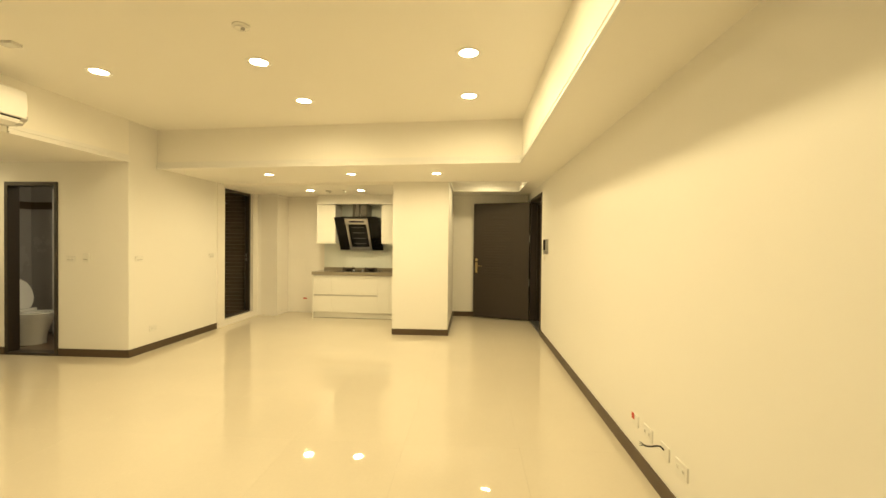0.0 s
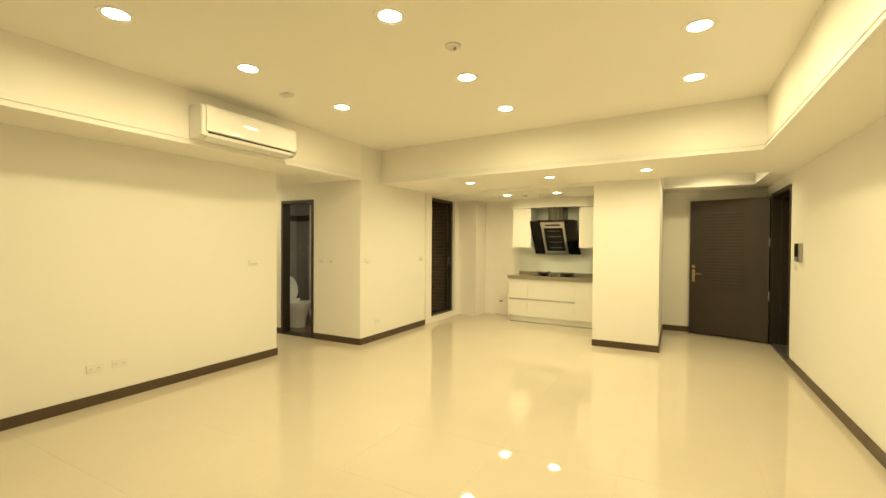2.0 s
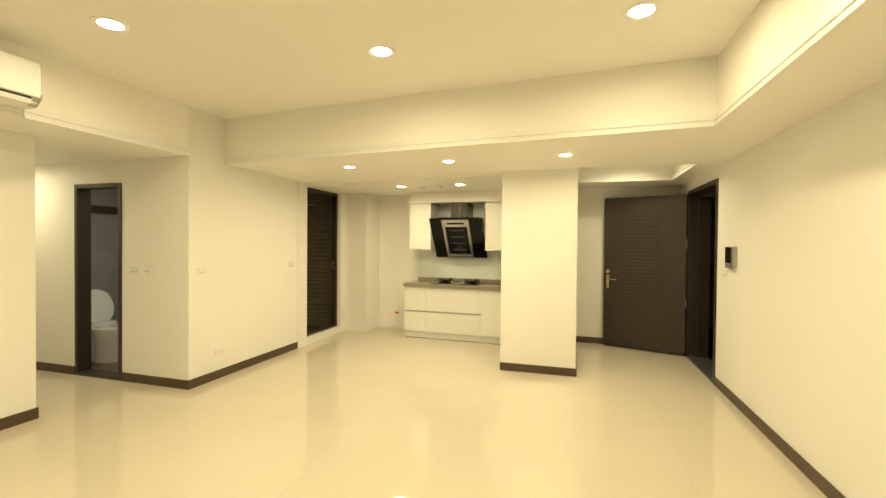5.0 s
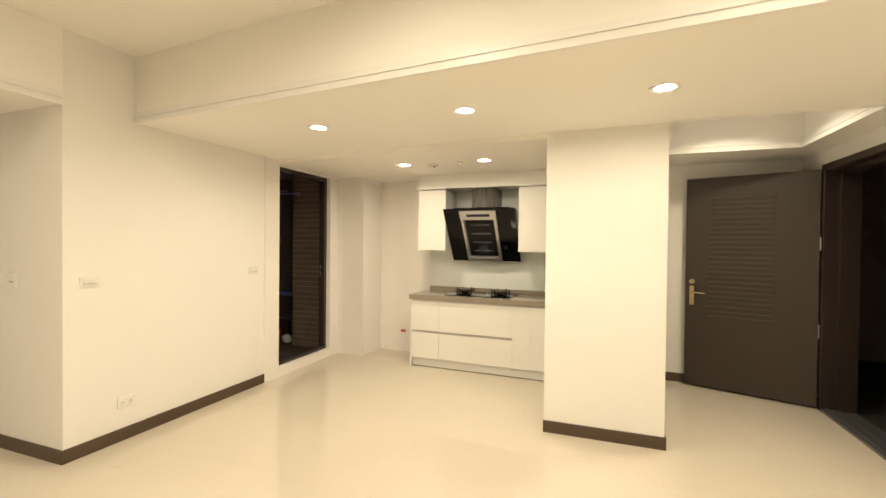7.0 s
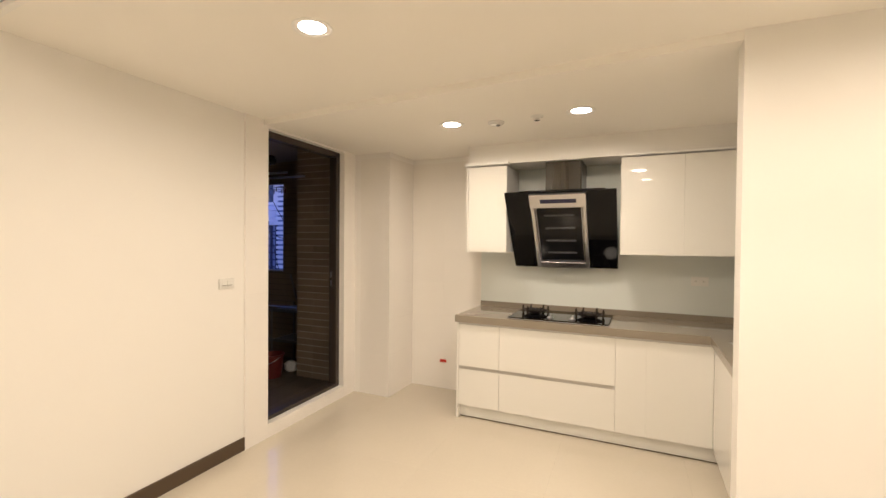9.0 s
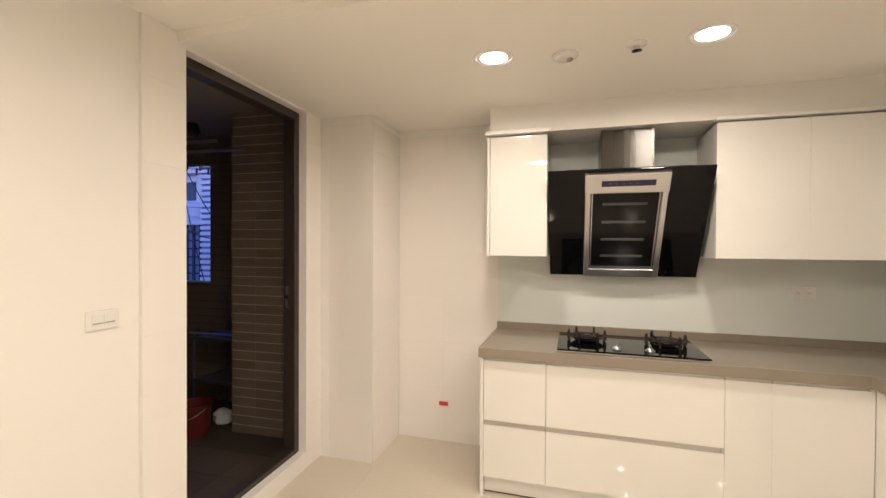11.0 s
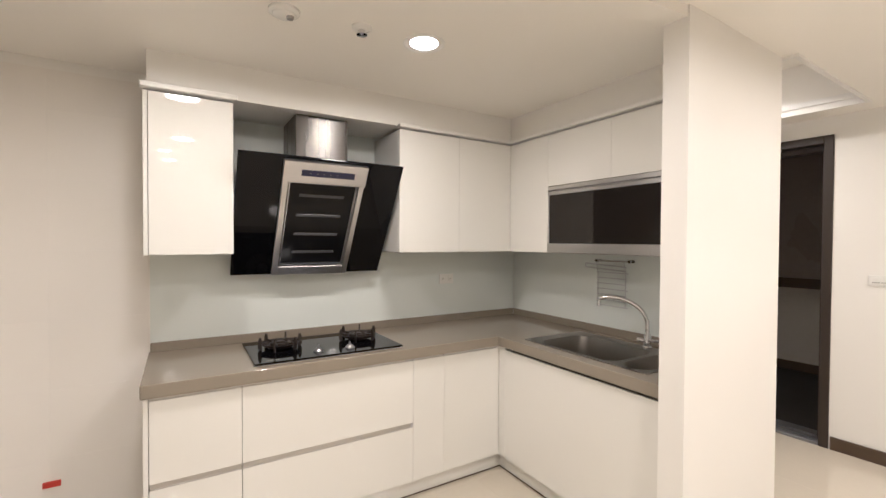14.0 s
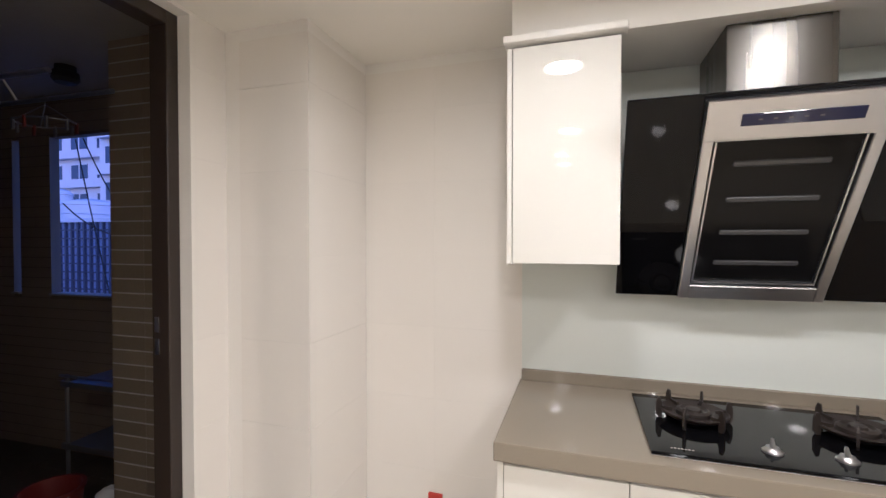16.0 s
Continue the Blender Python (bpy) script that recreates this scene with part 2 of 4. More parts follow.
wall_balcony = structure("wall_balcony", boxes((-4.03, BX - 0.001, 6.72, BY0, -0.05, TOP), (-4.03, BX - 0.001, BY1, 8.68, -0.05, TOP), (-4.03, BX - 0.001, BY0, BY1, -0.05, BZ0), (-4.03, BX - 0.001, BY0, BY1, BZ1, TOP)), JOINT, "white tiled wall round the balcony door", "wall")
KY = 8.527
EY = 8.385
structure("wall_entry", boxes((-0.255, XR + 0.22, EY, EY + 0.25, -0.05, TOP)), PAINT, "white painted wall at the end of the entry", "wall")
before_kitchen_walls = set(scene.objects)
wall_north = structure("wall_north", boxes((-3.55, -0.28, KY + 0.001, KY + 0.15, -0.05, TOP)), PAINT, "white wall behind the kitchen", "wall")
column = structure("column", boxes((-4.1, -3.5445, 8.0615, 8.68, -0.05, TOP)), JOINT, "white tiled structural column in the kitchen corner", "column")
KX = -0.29
structure("wall_kitchen_east", boxes((KX, KX + 0.04, 6.83, KY + 0.1, -0.05, TOP)), PAINT, "white wall behind the sink", "wall")
KITCHEN = [o for o in scene.objects if o not in before_kitchen_walls]
structure("wall_partition", boxes((-1.042, -0.2, 6.592, 6.692, -0.05, TOP), (-0.255, -0.2, 6.692, EY, -0.05, TOP)), PAINT, "cream-white painted partition with a square end pier", "wall")
# floor bed and tiles follow at the end
floor = structure("floor", boxes((-3.96, XR + 0.05, SOUTH - 0.1, 8.6, -0.15, FZ - 0.0012), (-7.5, -3.96, SOUTH - 0.1, 5.07, -0.15, FZ - 0.0012)), GROUT, "cream polished porcelain tile floor with fine joints", "floor")

# ---- structure: ceilings ----
structure("ceiling_tray", boxes((-4.3, 1.2, SOUTH - 0.1, 5.6, HIGH, HIGH + 0.12)), CEIL, "high plain painted tray ceiling", "ceiling")
LE = ((-3.82, SOUTH - 0.1), (-3.885, 4.951))   # left edge of the tray
FE = ((-3.885, 5.42), (0.705, 5.02))          # far edge
bm = bmesh.new()
prism(bm, [(-4.6, SOUTH - 0.1), LE[0], LE[1], (-4.6, 4.951)], Z1, 2.86)
box(bm, -7.45, -4.6, 3.9, 4.951, Z1, 2.86)
prism(bm, [FE[0], FE[1], (0.705, 6.3), (-3.885, 6.3)], Z1, 2.86)
box(bm, 0.705, 1.3, SOUTH - 0.1, 6.3, Z1, 2.86)
box(bm, -3.9, -0.201, 6.3, 8.6, Z1, 2.86)
box(bm, -0.201, 0.985, 6.3, 6.53, Z1, 2.86)
box(bm, 0.985, 1.3, 6.3, 8.6, Z1, 2.86)
box(bm, -0.201, 0.985, 7.73, 8.6, Z1, 2.86)
structure("ceiling_soffit", bm, CEIL, "lowered painted soffit round the trays", "ceiling")
structure("ceiling_entry_tray", boxes((-0.3, 1.1, 6.2, 7.95, 2.64, 2.74)), CEIL, "raised entry tray ceiling", "ceiling")
bm = bmesh.new()
prism(bm, [(-3.95, 6.89), (-1.035, 6.60), (-0.3, 6.60), (-0.3, 8.6), (-3.95, 8.6)], Z2, Z1 + 0.05)
structure("ceiling_kitchen", bm, CEIL, "slightly lower painted kitchen ceiling", "ceiling")


def tray_trim(name, p, q, into):
    bm = bmesh.new()
    s = Vector((*into, 0))
    strip(bm, (*p, 0), (*q, 0), s, 0.024, Z1 - 0.010, Z1 + 0.010)
    strip(bm, (*p, 0), (*q, 0), s, 0.017, Z1 + 0.036, Z1 + 0.058)
    strip(bm, (*p, 0), (*q, 0), s, 0.008, Z1 + 0.010, Z1 + 0.075)
    structure(name, bm, TRIM, "white stepped moulding on the tray edge", "moulding")


tray_trim("trim_far", FE[0], FE[1], (-0.07, -1))
tray_trim("trim_right", (0.705, SOUTH), (0.705, 5.05), (-1, 0))
el = (Vector(LE[1]) - Vector(LE[0])) / (LE[1][1] - LE[0][1])
at_y = lambda y: tuple(Vector(LE[0]) + el * (y - LE[0][1]))
tray_trim("trim_left_a", at_y(SOUTH), at_y(2.52), (1, 0.05))
tray_trim("trim_left_b", at_y(3.60), LE[1], (1, 0.05))
tray_trim("trim_entry_far", (-0.199, 7.73), (0.985, 7.73), (0, -1))
tray_trim("trim_entry_right", (0.985, 6.555), (0.985, 7.705), (-1, 0))
tray_trim("trim_entry_left", (-0.199, 6.555), (-0.199, 7.705), (1, 0))
tray_trim("trim_entry_near", (-0.199, 6.53), (0.985, 6.53), (0, 1))

# ---- baseboards ----
BH, BT = 0.08, 0.012


def baseboard(name, *rows):
    bm = bmesh.new()
    for r in rows:
        box(bm, *r, FZ - 0.002, BH, 0.002)
    structure(name, bm, BASE, "dark brown baseboard", "baseboard")


baseboard("baseboard_east", (XR - BT, XR, SOUTH, DY0 - 0.01), (XR - BT, XR, DY1 + 0.02, EY))
baseboard("baseboard_west", (XL, XL + BT, SOUTH, 4.016 + BT), (-7.4, XL, 4.016, 4.016 + BT))
baseboard("baseboard_bathroom", (-7.4, WX0 - 0.005, 4.95 - BT, 4.95), (WX1 + 0.005, -3.885 + BT, 4.95 - BT, 4.95), (-3.885, -3.885 + BT, 4.95, 6.735))
baseboard("baseboard_partition", (-1.042 - 0.003, -0.2 + BT, 6.592 - BT, 6.592), (-0.2, -0.2 + BT, 6.593, EY))
baseboard("baseboard_entry", (-0.2 + BT, XR - BT, EY - BT, EY))
baseboard("baseboard_south", (XL, XR, SOUTH, SOUTH + BT))

# ---- lamps in the ceilings ----
def downlight(x, y, z, group, r=0.078, watts=WATTS, spread=radians(170), colour=LAMP):
    d = thing("downlight", (x, y, z), "round white recessed downlight, lit", "downlight", group)
    bm = bmesh.new()
    lathe(bm, [(r - 0.006, z + 0.03), (r - 0.006, z - 0.001), (r, z - 0.004), (r + 0.007, z - 0.003), (r + 0.008, z + 0.001)], x, y, 32)
    part("trim_ring", bm, TRIM, d, smooth=True)
    bm = bmesh.new()
    lathe(bm, [(r - 0.007, z + 0.004), (r * 0.7, z - 0.0005), (r * 0.3, z - 0.002), (0.00005, z - 0.0025)], x, y, 32)
    part("lens", bm, LENS, d, "glowing warm white diffuser", smooth=True)
    area_lamp(x, y, z - 0.006, watts, 2 * r, colour, spread=spread)


for x, ys in ((-2.99, (1.55, 2.462, 3.552)), (-1.54, (1.40, 2.33, 3.417, 4.341)), (0.106, (1.40, 2.36, 3.317, 4.256))):
    for y in ys:
        downlight(x, y, HIGH, "downlights in the tray ceiling", r=0.095)
for x, y in ((-2.66, 5.938), (-1.485, 5.881), (-0.326, 5.827)):
    downlight(x, y, Z1, "downlights in the soffit", r=0.076)
for x, y in ((-2.611, 7.357), (-1.738, 7.342)):
    downlight(x, y, Z2, "downlights in the kitchen ceiling", r=0.083, watts=0.97 * WATTS)
downlight(0.42, 7.15, 2.64, "downlights in the entry tray", watts=1.5 * WATTS, spread=radians(140))
# unseen lamp, added to brighten the corridor and the wall by the bathroom door
downlight(-6.1, 4.48, Z1, "downlights in the corridor", watts=0.9 * WATTS)


def smoke_detector(x, y, z):
    d = thing("smoke_detector", (x, y, z), "small round white ceiling smoke detector", "smoke detector")
    bm = bmesh.new()
    lathe(bm, [(0.055, z + 0.002), (0.056, z - 0.010), (0.048, z - 0.015)], x, y)
    part("base", bm, PLASTIC, d, smooth=True)
    bm = bmesh.new()
    lathe(bm, [(0.043, z - 0.014), (0.040, z - 0.021), (0.030, z - 0.025), (0.0001, z - 0.026)], x, y)
    part("cap", bm, PLASTIC, d, smooth=True)
    bm = bmesh.new()
    lathe(bm, [(0.014, z - 0.024), (0.012, z - 0.034), (0.0001, z - 0.036)], x + 0.018, y - 0.012, 12)
    part("sensor", bm, SILVER, d, "small grey sensor", smooth=True)


smoke_detector(-1.374, 2.846, HIGH)
smoke_detector(-2.30, 7.396, Z2)


def sprinkler(x, y, z):
    d = thing("sprinkler", (x, y, z), "white ceiling sprinkler head with chrome tip", "sprinkler")
    bm = bmesh.new()
    lathe(bm, [(0.040, z + 0.002), (0.040, z - 0.005), (0.028, z - 0.009), (0.022, z - 0.014)], x, y)
    part("rose", bm, PLASTIC, d, smooth=True)
    bm = bmesh.new()
    lathe(bm, [(0.014, z - 0.012), (0.013, z - 0.024), (0.021, z - 0.027), (0.021, z - 0.031), (0.0001, z - 0.033)], x, y, 16)
    part("tip", bm, CHROME, d, smooth=True)


sprinkler(-2.014, 7.357, Z2)
d = thing("ceiling_sensor", (-3.178, 3.016, HIGH), "small rectangular white ceiling sensor", "sensor")
part("cover", boxes((-3.233, -3.123, 2.976, 3.056, HIGH - 0.022, HIGH + 0.001, 0.006, 2)), PLASTIC, d)

# ---- entry door, frame and lobby ----
FW = 0.055
door_frame = structure("door_frame_entry", boxes((XR - 0.012, XR + 0.24, DY0, DY0 + FW, -0.012, DTOP, 0.003), (XR - 0.012, XR + 0.24, DY1 - FW, DY1, -0.012, DTOP, 0.003), (XR - 0.012, XR + 0.24, DY0 + FW, DY1 - FW, DTOP - FW, DTOP, 0.003),
    (XR + 0.10, XR + 0.235, DY0 + FW, DY0 + FW + 0.035, 0, DTOP - FW), (XR + 0.10, XR + 0.235, DY1 - FW - 0.035, DY1 - FW, 0, DTOP - FW), (XR + 0.10, XR + 0.235, DY0 + FW, DY1 - FW, DTOP - FW - 0.035, DTOP - FW)), FRAMEBROWN, "dark bronze metal entry door frame", "door frame")
PLACE[door_frame] = Vector((0, 0, 0))
part("threshold", boxes((XR - 0.01, XR + 0.24, DY0 + FW, DY1 - FW, -0.012, 0.012, 0.003), (XR + 0.03, XR + 0.05, DY0 + FW, DY1 - FW, 0.012, 0.02), (XR + 0.11, XR + 0.13, DY0 + FW, DY1 - FW, 0.012, 0.02)), GREYMETAL, door_frame, "grey metal threshold with two ridges")

HINGE, TIP = Vector((1.188, 7.935, 0)), Vector((0.192, 8.285, 0))
DW = (TIP - HINGE).length
entry_door = thing("door_1", (HINGE.x, HINGE.y, 0.012), "dark brown steel entry door with ribbed panel, standing open", "door")
entry_door["kind"] = "structure"
entry_door.rotation_euler = (0, 0, math.atan2(TIP.y - HINGE.y, TIP.x - HINGE.x))


def door_part(name, bm, mat, label="", smooth=False, parent=entry_door):
    ob = new(name, finish(bm, name, mat, smooth))
    ob.parent = parent
    return tagged(ob, label)


# local x runs from the hinge to the lock edge, local +y faces the room
door_part("leaf", boxes((0.0, DW, -0.05, 0.0, 0.0, 2.12, 0.004)), DOORWOOD)
for i in range(25):
    z = 0.70 + 0.0495 * i
    a, b = 0.30 * DW + 0.03 * noise.noise(Vector((i * 3.1, 0, 0))), 0.80 * DW + 0.05 * noise.noise(Vector((i * 2.3, 5, 0)))
    door_part("rib", boxes((a, b, -0.003, 0.005, z, z + 0.030, 0.004)), DOORWOOD)
plate = door_part("lock_plate", boxes((DW - 0.085, DW - 0.040, -0.001, 0.008, 0.82, 1.02, 0.003)), BRASS, "pale brass lock plate")
bm = bmesh.new()
tube(bm, [(DW - 0.062, 0.004, 0.955), (DW - 0.062, 0.050, 0.955)], 0.010)
tube(bm, [(DW - 0.062, 0.046, 0.955), (DW - 0.10, 0.052, 0.957), (DW - 0.185, 0.050, 0.950)], [0.009, 0.009, 0.007])
door_part("lever", bm, BRASS, "brass lever handle", True)
bm = bmesh.new()
tube(bm, [(DW - 0.062, 0.0, 1.065), (DW - 0.062, 0.014, 1.065)], 0.026, 16)
door_part("deadbolt", bm, BRASS, "round brass deadbolt turn", True)
bm = bmesh.new()
tube(bm, [(DW - 0.062, 0.007, 0.87), (DW - 0.062, 0.022, 0.87)], 0.012, 12)
door_part("key_cylinder", bm, BRASS, "", True)
for z in (0.62, 1.40):
    bm = bmesh.new()
    tube(bm, [(-0.004, 0.008, z), (-0.004, 0.008, z + 0.12)], 0.009)
    door_part("hinge", bm, STEEL, "bright steel hinge", True)

structure("lobby_floor", boxes((XR + 0.05, 3.6, 4.6, 10.2, -0.15, -0.006)), GREYTILE, "dark grey lobby floor", "floor")
structure("lobby_wall_far", boxes((3.3, 3.45, 4.6, 10.2, 1.03, 2.7)), LOBBYUP, "taupe stone lobby wall", "wall")
structure("lobby_wall_lower", boxes((3.3, 3.45, 4.6, 10.2, -0.006, 0.92)), LOBBYLOW, "beige stone lower lobby wall", "wall")
structure("lobby_band", boxes((3.285, 3.45, 4.6, 10.2, 0.92, 1.03)), BASE, "dark lobby wall band", "trim")
structure("lobby_baseboard", boxes((3.285, 3.3, 4.6, 10.2, -0.006, 0.09)), BASE, "dark lobby baseboard", "baseboard")
structure("lobby_wall_sides", boxes((XR + 0.22, 3.45, 4.45, 4.6, -0.1, 2.7), (XR + 0.22, 3.45, 10.2, 10.35, -0.1, 2.7), (XR + 0.22, XR + 0.3, 8.65, 10.2, -0.1, 2.7)), LOBBYUP, "taupe stone lobby side walls", "wall")
structure("lobby_ceiling", boxes((XR + 0.2, 3.6, 4.4, 10.4, 2.6, 2.7)), CONCRETE, "plain lobby ceiling", "ceiling")

# ---- balcony door frame and balcony ----
frame_b = structure("door_frame_balcony", boxes((-4.0, -3.92, BY0, BY0 + 0.045, BZ0, BZ1, 0.003), (-4.0, -3.92, BY1 - 0.05, BY1, BZ0, BZ1, 0.003), (-4.0, -3.92, BY0 + 0.045, BY1 - 0.05, BZ1 - 0.05, BZ1, 0.003), (-4.0, -3.92, BY0 + 0.045, BY1 - 0.05, BZ0, BZ0 + 0.03, 0.003)), FRAMEBROWN, "dark bronze aluminium balcony door frame", "door frame")
for z in (1.02, 1.10):
    part("strike_plate", boxes((-3.985, -3.968, BY1 - 0.053, BY1 - 0.049, z, z + 0.055)), STEEL, frame_b, "small steel strike plate")
BCX, BCY, BYW = -4.737, 8.21, 8.75
structure("balcony_floor", boxes((-9.2, -4.03, 6.0, BYW + 0.2, -0.15, -0.03)), BALCTILE, "dark brown tiled balcony floor", "floor")
balc_floor = bpy.data.objects["balcony_floor"]
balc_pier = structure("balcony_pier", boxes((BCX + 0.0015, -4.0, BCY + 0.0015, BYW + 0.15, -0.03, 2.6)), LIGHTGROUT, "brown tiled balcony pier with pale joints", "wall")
BW = BYW + 0.06   # outer face of the end wall
balc_end = structure("balcony_wall", boxes((-9.2, BCX + 0.0015, BYW + 0.0015, BW, -0.03, 1.052), (-5.435, BCX + 0.0015, BYW + 0.0015, BW, 1.052, 2.6), (-6.30, -6.0, BYW + 0.0015, BW, 1.052, 2.6), (-9.2, -5.435, BYW + 0.0015, BW, 2.15, 2.6), (-9.2, -6.375, BYW + 0.0015, BW, 1.052, 2.15)), SHADEGROUT, "brown tiled balcony wall with open windows", "wall")
structure("balcony_sill", boxes((-6.0, -5.435, BYW - 0.02, BW + 0.03, 1.052, 1.067, 0.003), (-6.375, -6.30, BYW - 0.02, BW + 0.03, 1.052, 1.067, 0.003)), CONCRETE, "pale balcony window sill", "sill")
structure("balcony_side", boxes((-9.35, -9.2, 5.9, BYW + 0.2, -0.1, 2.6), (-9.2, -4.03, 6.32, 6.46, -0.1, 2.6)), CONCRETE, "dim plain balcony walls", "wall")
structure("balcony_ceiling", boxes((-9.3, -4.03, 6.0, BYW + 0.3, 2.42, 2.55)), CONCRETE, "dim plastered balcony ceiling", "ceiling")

shelf = thing("wire_shelf", (-4.97, 8.47, -0.03), "dull metal shelf stand on the balcony floor", "shelf")
for x, y in ((-5.17, 8.29), (-4.77, 8.29), (-5.17, 8.65), (-4.77, 8.65)):
    bm = bmesh.new()
    tube(bm, [(x, y, -0.03), (x, y, 0.70)], 0.010, 8)
    part("post", bm, GREYMETAL, shelf)
for z in (0.30, 0.64):
    part("tray", boxes((-5.19, -4.75, 8.27, 8.67, z, z + 0.014, 0.004), (-5.19, -4.75, 8.27, 8.28, z, z + 0.030)), GREYMETAL, shelf)
bm = bmesh.new()
tube(bm, [(-5.19, 8.27, 0.70), (-4.75, 8.27, 0.70)], 0.008, 8)
part("rail", bm, STEEL, shelf)
basin = thing("bucket", (-4.97, 8.08, -0.024), "dark red plastic bucket on the balcony floor", "bucket")
bm = bmesh.new()
lathe(bm, [(0.095, -0.024), (0.105, -0.024), (0.127, 0.20), (0.137, 0.205), (0.137, 0.22), (0.121, 0.22), (0.095, -0.008), (0.0001, -0.008)], -4.97, 8.08, 28)
part("bowl", bm, BASINRED, basin, smooth=True)
bm = bmesh.new()
tube(bm, [(-4.97 + 0.133 * math.cos(a), 8.08 - 0.04 * math.sin(a) - 0.10 * math.sin(a), 0.21 - 0.08 * math.sin(a)) for a in (math.pi * k / 12 for k in range(13))], 0.004, 6)
part("handle", bm, GREYMETAL, basin, "thin wire handle", True)
broom = thing("broom", (-5.1, 8.6, -0.03), "dark broom leaning in the balcony corner", "broom")
bm = bmesh.new()
tube(bm, [(-4.98, 8.70, 0.10), (-5.30, 8.735, 1.02)], 0.011, 8)
part("handle", bm, GREYMETAL, broom, smooth=True)
part("head", boxes((-5.09, -4.86, 8.685, 8.725, -0.024, 0.11, 0.008, 2)), DARK, broom, "dark bristle head")
lamp_b = thing("ceiling_lamp", (-5.28, 8.38, 2.42), "dark unlit round balcony ceiling lamp", "lamp")
bm = bmesh.new()
lathe(bm, [(0.05, 2.421), (0.05, 2.39), (0.062, 2.385), (0.066, 2.345), (0.05, 2.325), (0.0001, 2.32)], -5.28, 8.38, 20)
part("body", bm, DARK, lamp_b, smooth=True)
bm = bmesh.new()
lathe(bm, [(0.06, -0.005), (0.09, 0.03), (0.085, 0.075), (0.045, 0.10), (0.0001, 0.103)], -4.92, 8.33, 18, 0.7)
for v in bm.verts:
    v.co += Vector(noise.noise_vector(v.co * 14)) * 0.028 * (1 if v.co.z > 0.02 else 0.2)
bag = new("plastic_bag", finish(bm, "plastic_bag", WHITECLOTH, True))
bag.location.z = -0.02
tagged(bag, "crumpled white plastic bag on the balcony floor", "bag")
rack = thing("clothes_rack", (-5.50, 7.93, 2.42), "ceiling-hung drying rail with hangers", "drying rack")
for y in (7.80, 8.05):
    bm = bmesh.new()
    tube(bm, [(-6.80, y, 2.10), (-4.50, y, 2.10)], 0.012, 8)
    part("rail", bm, STEEL, rack)
for x in (-6.9, -5.1):
    bm = bmesh.new()
    tube(bm, [(x, 7.80, 2.10), (x, 7.92, 2.30), (x, 8.05, 2.10)], 0.006, 6)
    tube(bm, [(x, 7.92, 2.30), (x, 7.92, 2.425)], 0.006, 6)
    part("bracket", bm, GREYMETAL, rack)
for i, x in enumerate((-6.35, -6.22, -6.05, -5.93, -5.72)):
    hg = thing("clothes_hanger", (x, 8.05, 2.10), "thin wire clothes hanger on the drying rail", "hanger", "hangers on the rail")
    bm = bmesh.new()
    tube(bm, [(x, 8.05, 2.115), (x, 8.035, 2.10), (x, 8.05, 2.06), (x + 0.02, 7.86 + 0.02 * i, 1.97), (x - 0.02, 8.26 - 0.01 * i, 1.96), (x, 8.05, 2.06)], 0.004, 6)
    part("wire", bm, GREYMETAL, hg, smooth=True)
pegs = thing("peg_hanger", (-4.92, 8.05, 2.10), "round wire hanger with grey and red pegs", "hanger")
bm = bmesh.new()
tube(bm, [(-4.92 + 0.14 * math.cos(a), 8.05 + 0.10 * math.sin(a), 1.99) for a in (2 * math.pi * k / 20 for k in range(21))], 0.004, 6, False)
for a in (0.5, 2.6, 4.7):
    tube(bm, [(-4.92 + 0.14 * math.cos(a), 8.05 + 0.10 * math.sin(a), 1.99), (-4.92, 8.05, 2.075)], 0.0025, 6)
tube(bm, [(-4.92, 8.05, 2.075), (-4.92, 8.05, 2.10), (-4.92, 8.036, 2.118), (-4.92, 8.05, 2.118)], 0.003, 6)
part("wire", bm, GREYMETAL, pegs, smooth=True)
for k in range(9):
    a = 2 * math.pi * k / 9
    x, y = -4.92 + 0.14 * math.cos(a), 8.05 + 0.10 * math.sin(a)
    part("peg", boxes((x - 0.007, x + 0.007, y - 0.005, y + 0.005, 1.945, 1.997, 0.002)), (GREYMETAL, BASINRED, GREYMETAL)[k % 3], pegs)
for i, (p, q, sag) in enumerate((((-6.0, 8.83, 1.70), (-5.437, 8.83, 1.46), 0.05), ((-5.8, 8.83, 2.152), (-5.437, 8.83, 1.62), 0.03), ((-5.9, 8.85, 2.152), (-5.6, 8.85, 1.066), 0.02))):
    bm = bmesh.new()
    tube(bm, [(Vector(p).lerp(Vector(q), k / 10) - Vector((0, 0, 4 * sag * (k / 10) * (1 - k / 10)))) for k in range(11)], 0.0045, 6)
    cb = new("cable", finish(bm, "cable", CABLE, True))
    tagged(cb, "black cable hanging outside the balcony window", "cable")

# ---- outside ----
structure("ground", boxes((-140, 80, 9.6, 160, -12.3, -12.0)), CONCRETE, "plain ground far below the balcony", "ground")
near = thing("neighbour_building", (-13.0, 17.0, -12.0), "blue-grey tiled low neighbouring building with roof tanks", "building")
part("wall", boxes((-19.0, -8.6, 15.0, 20.0, -12.0, 1.92)), FARBLUE, near)
part("coping", boxes((-19.1, -8.5, 14.9, 15.15, 1.92, 2.02)), FARWHITE, near)
bm = bmesh.new()
for k in range(48):
    box(bm, -19.0 + 0.22 * k, -18.955 + 0.22 * k, 14.93, 15.0, -4.0, 1.92)
for k in range(26):
    box(bm, -19.0, -8.6, 14.95, 15.0, -3.8 + 0.22 * k, -3.765 + 0.22 * k)
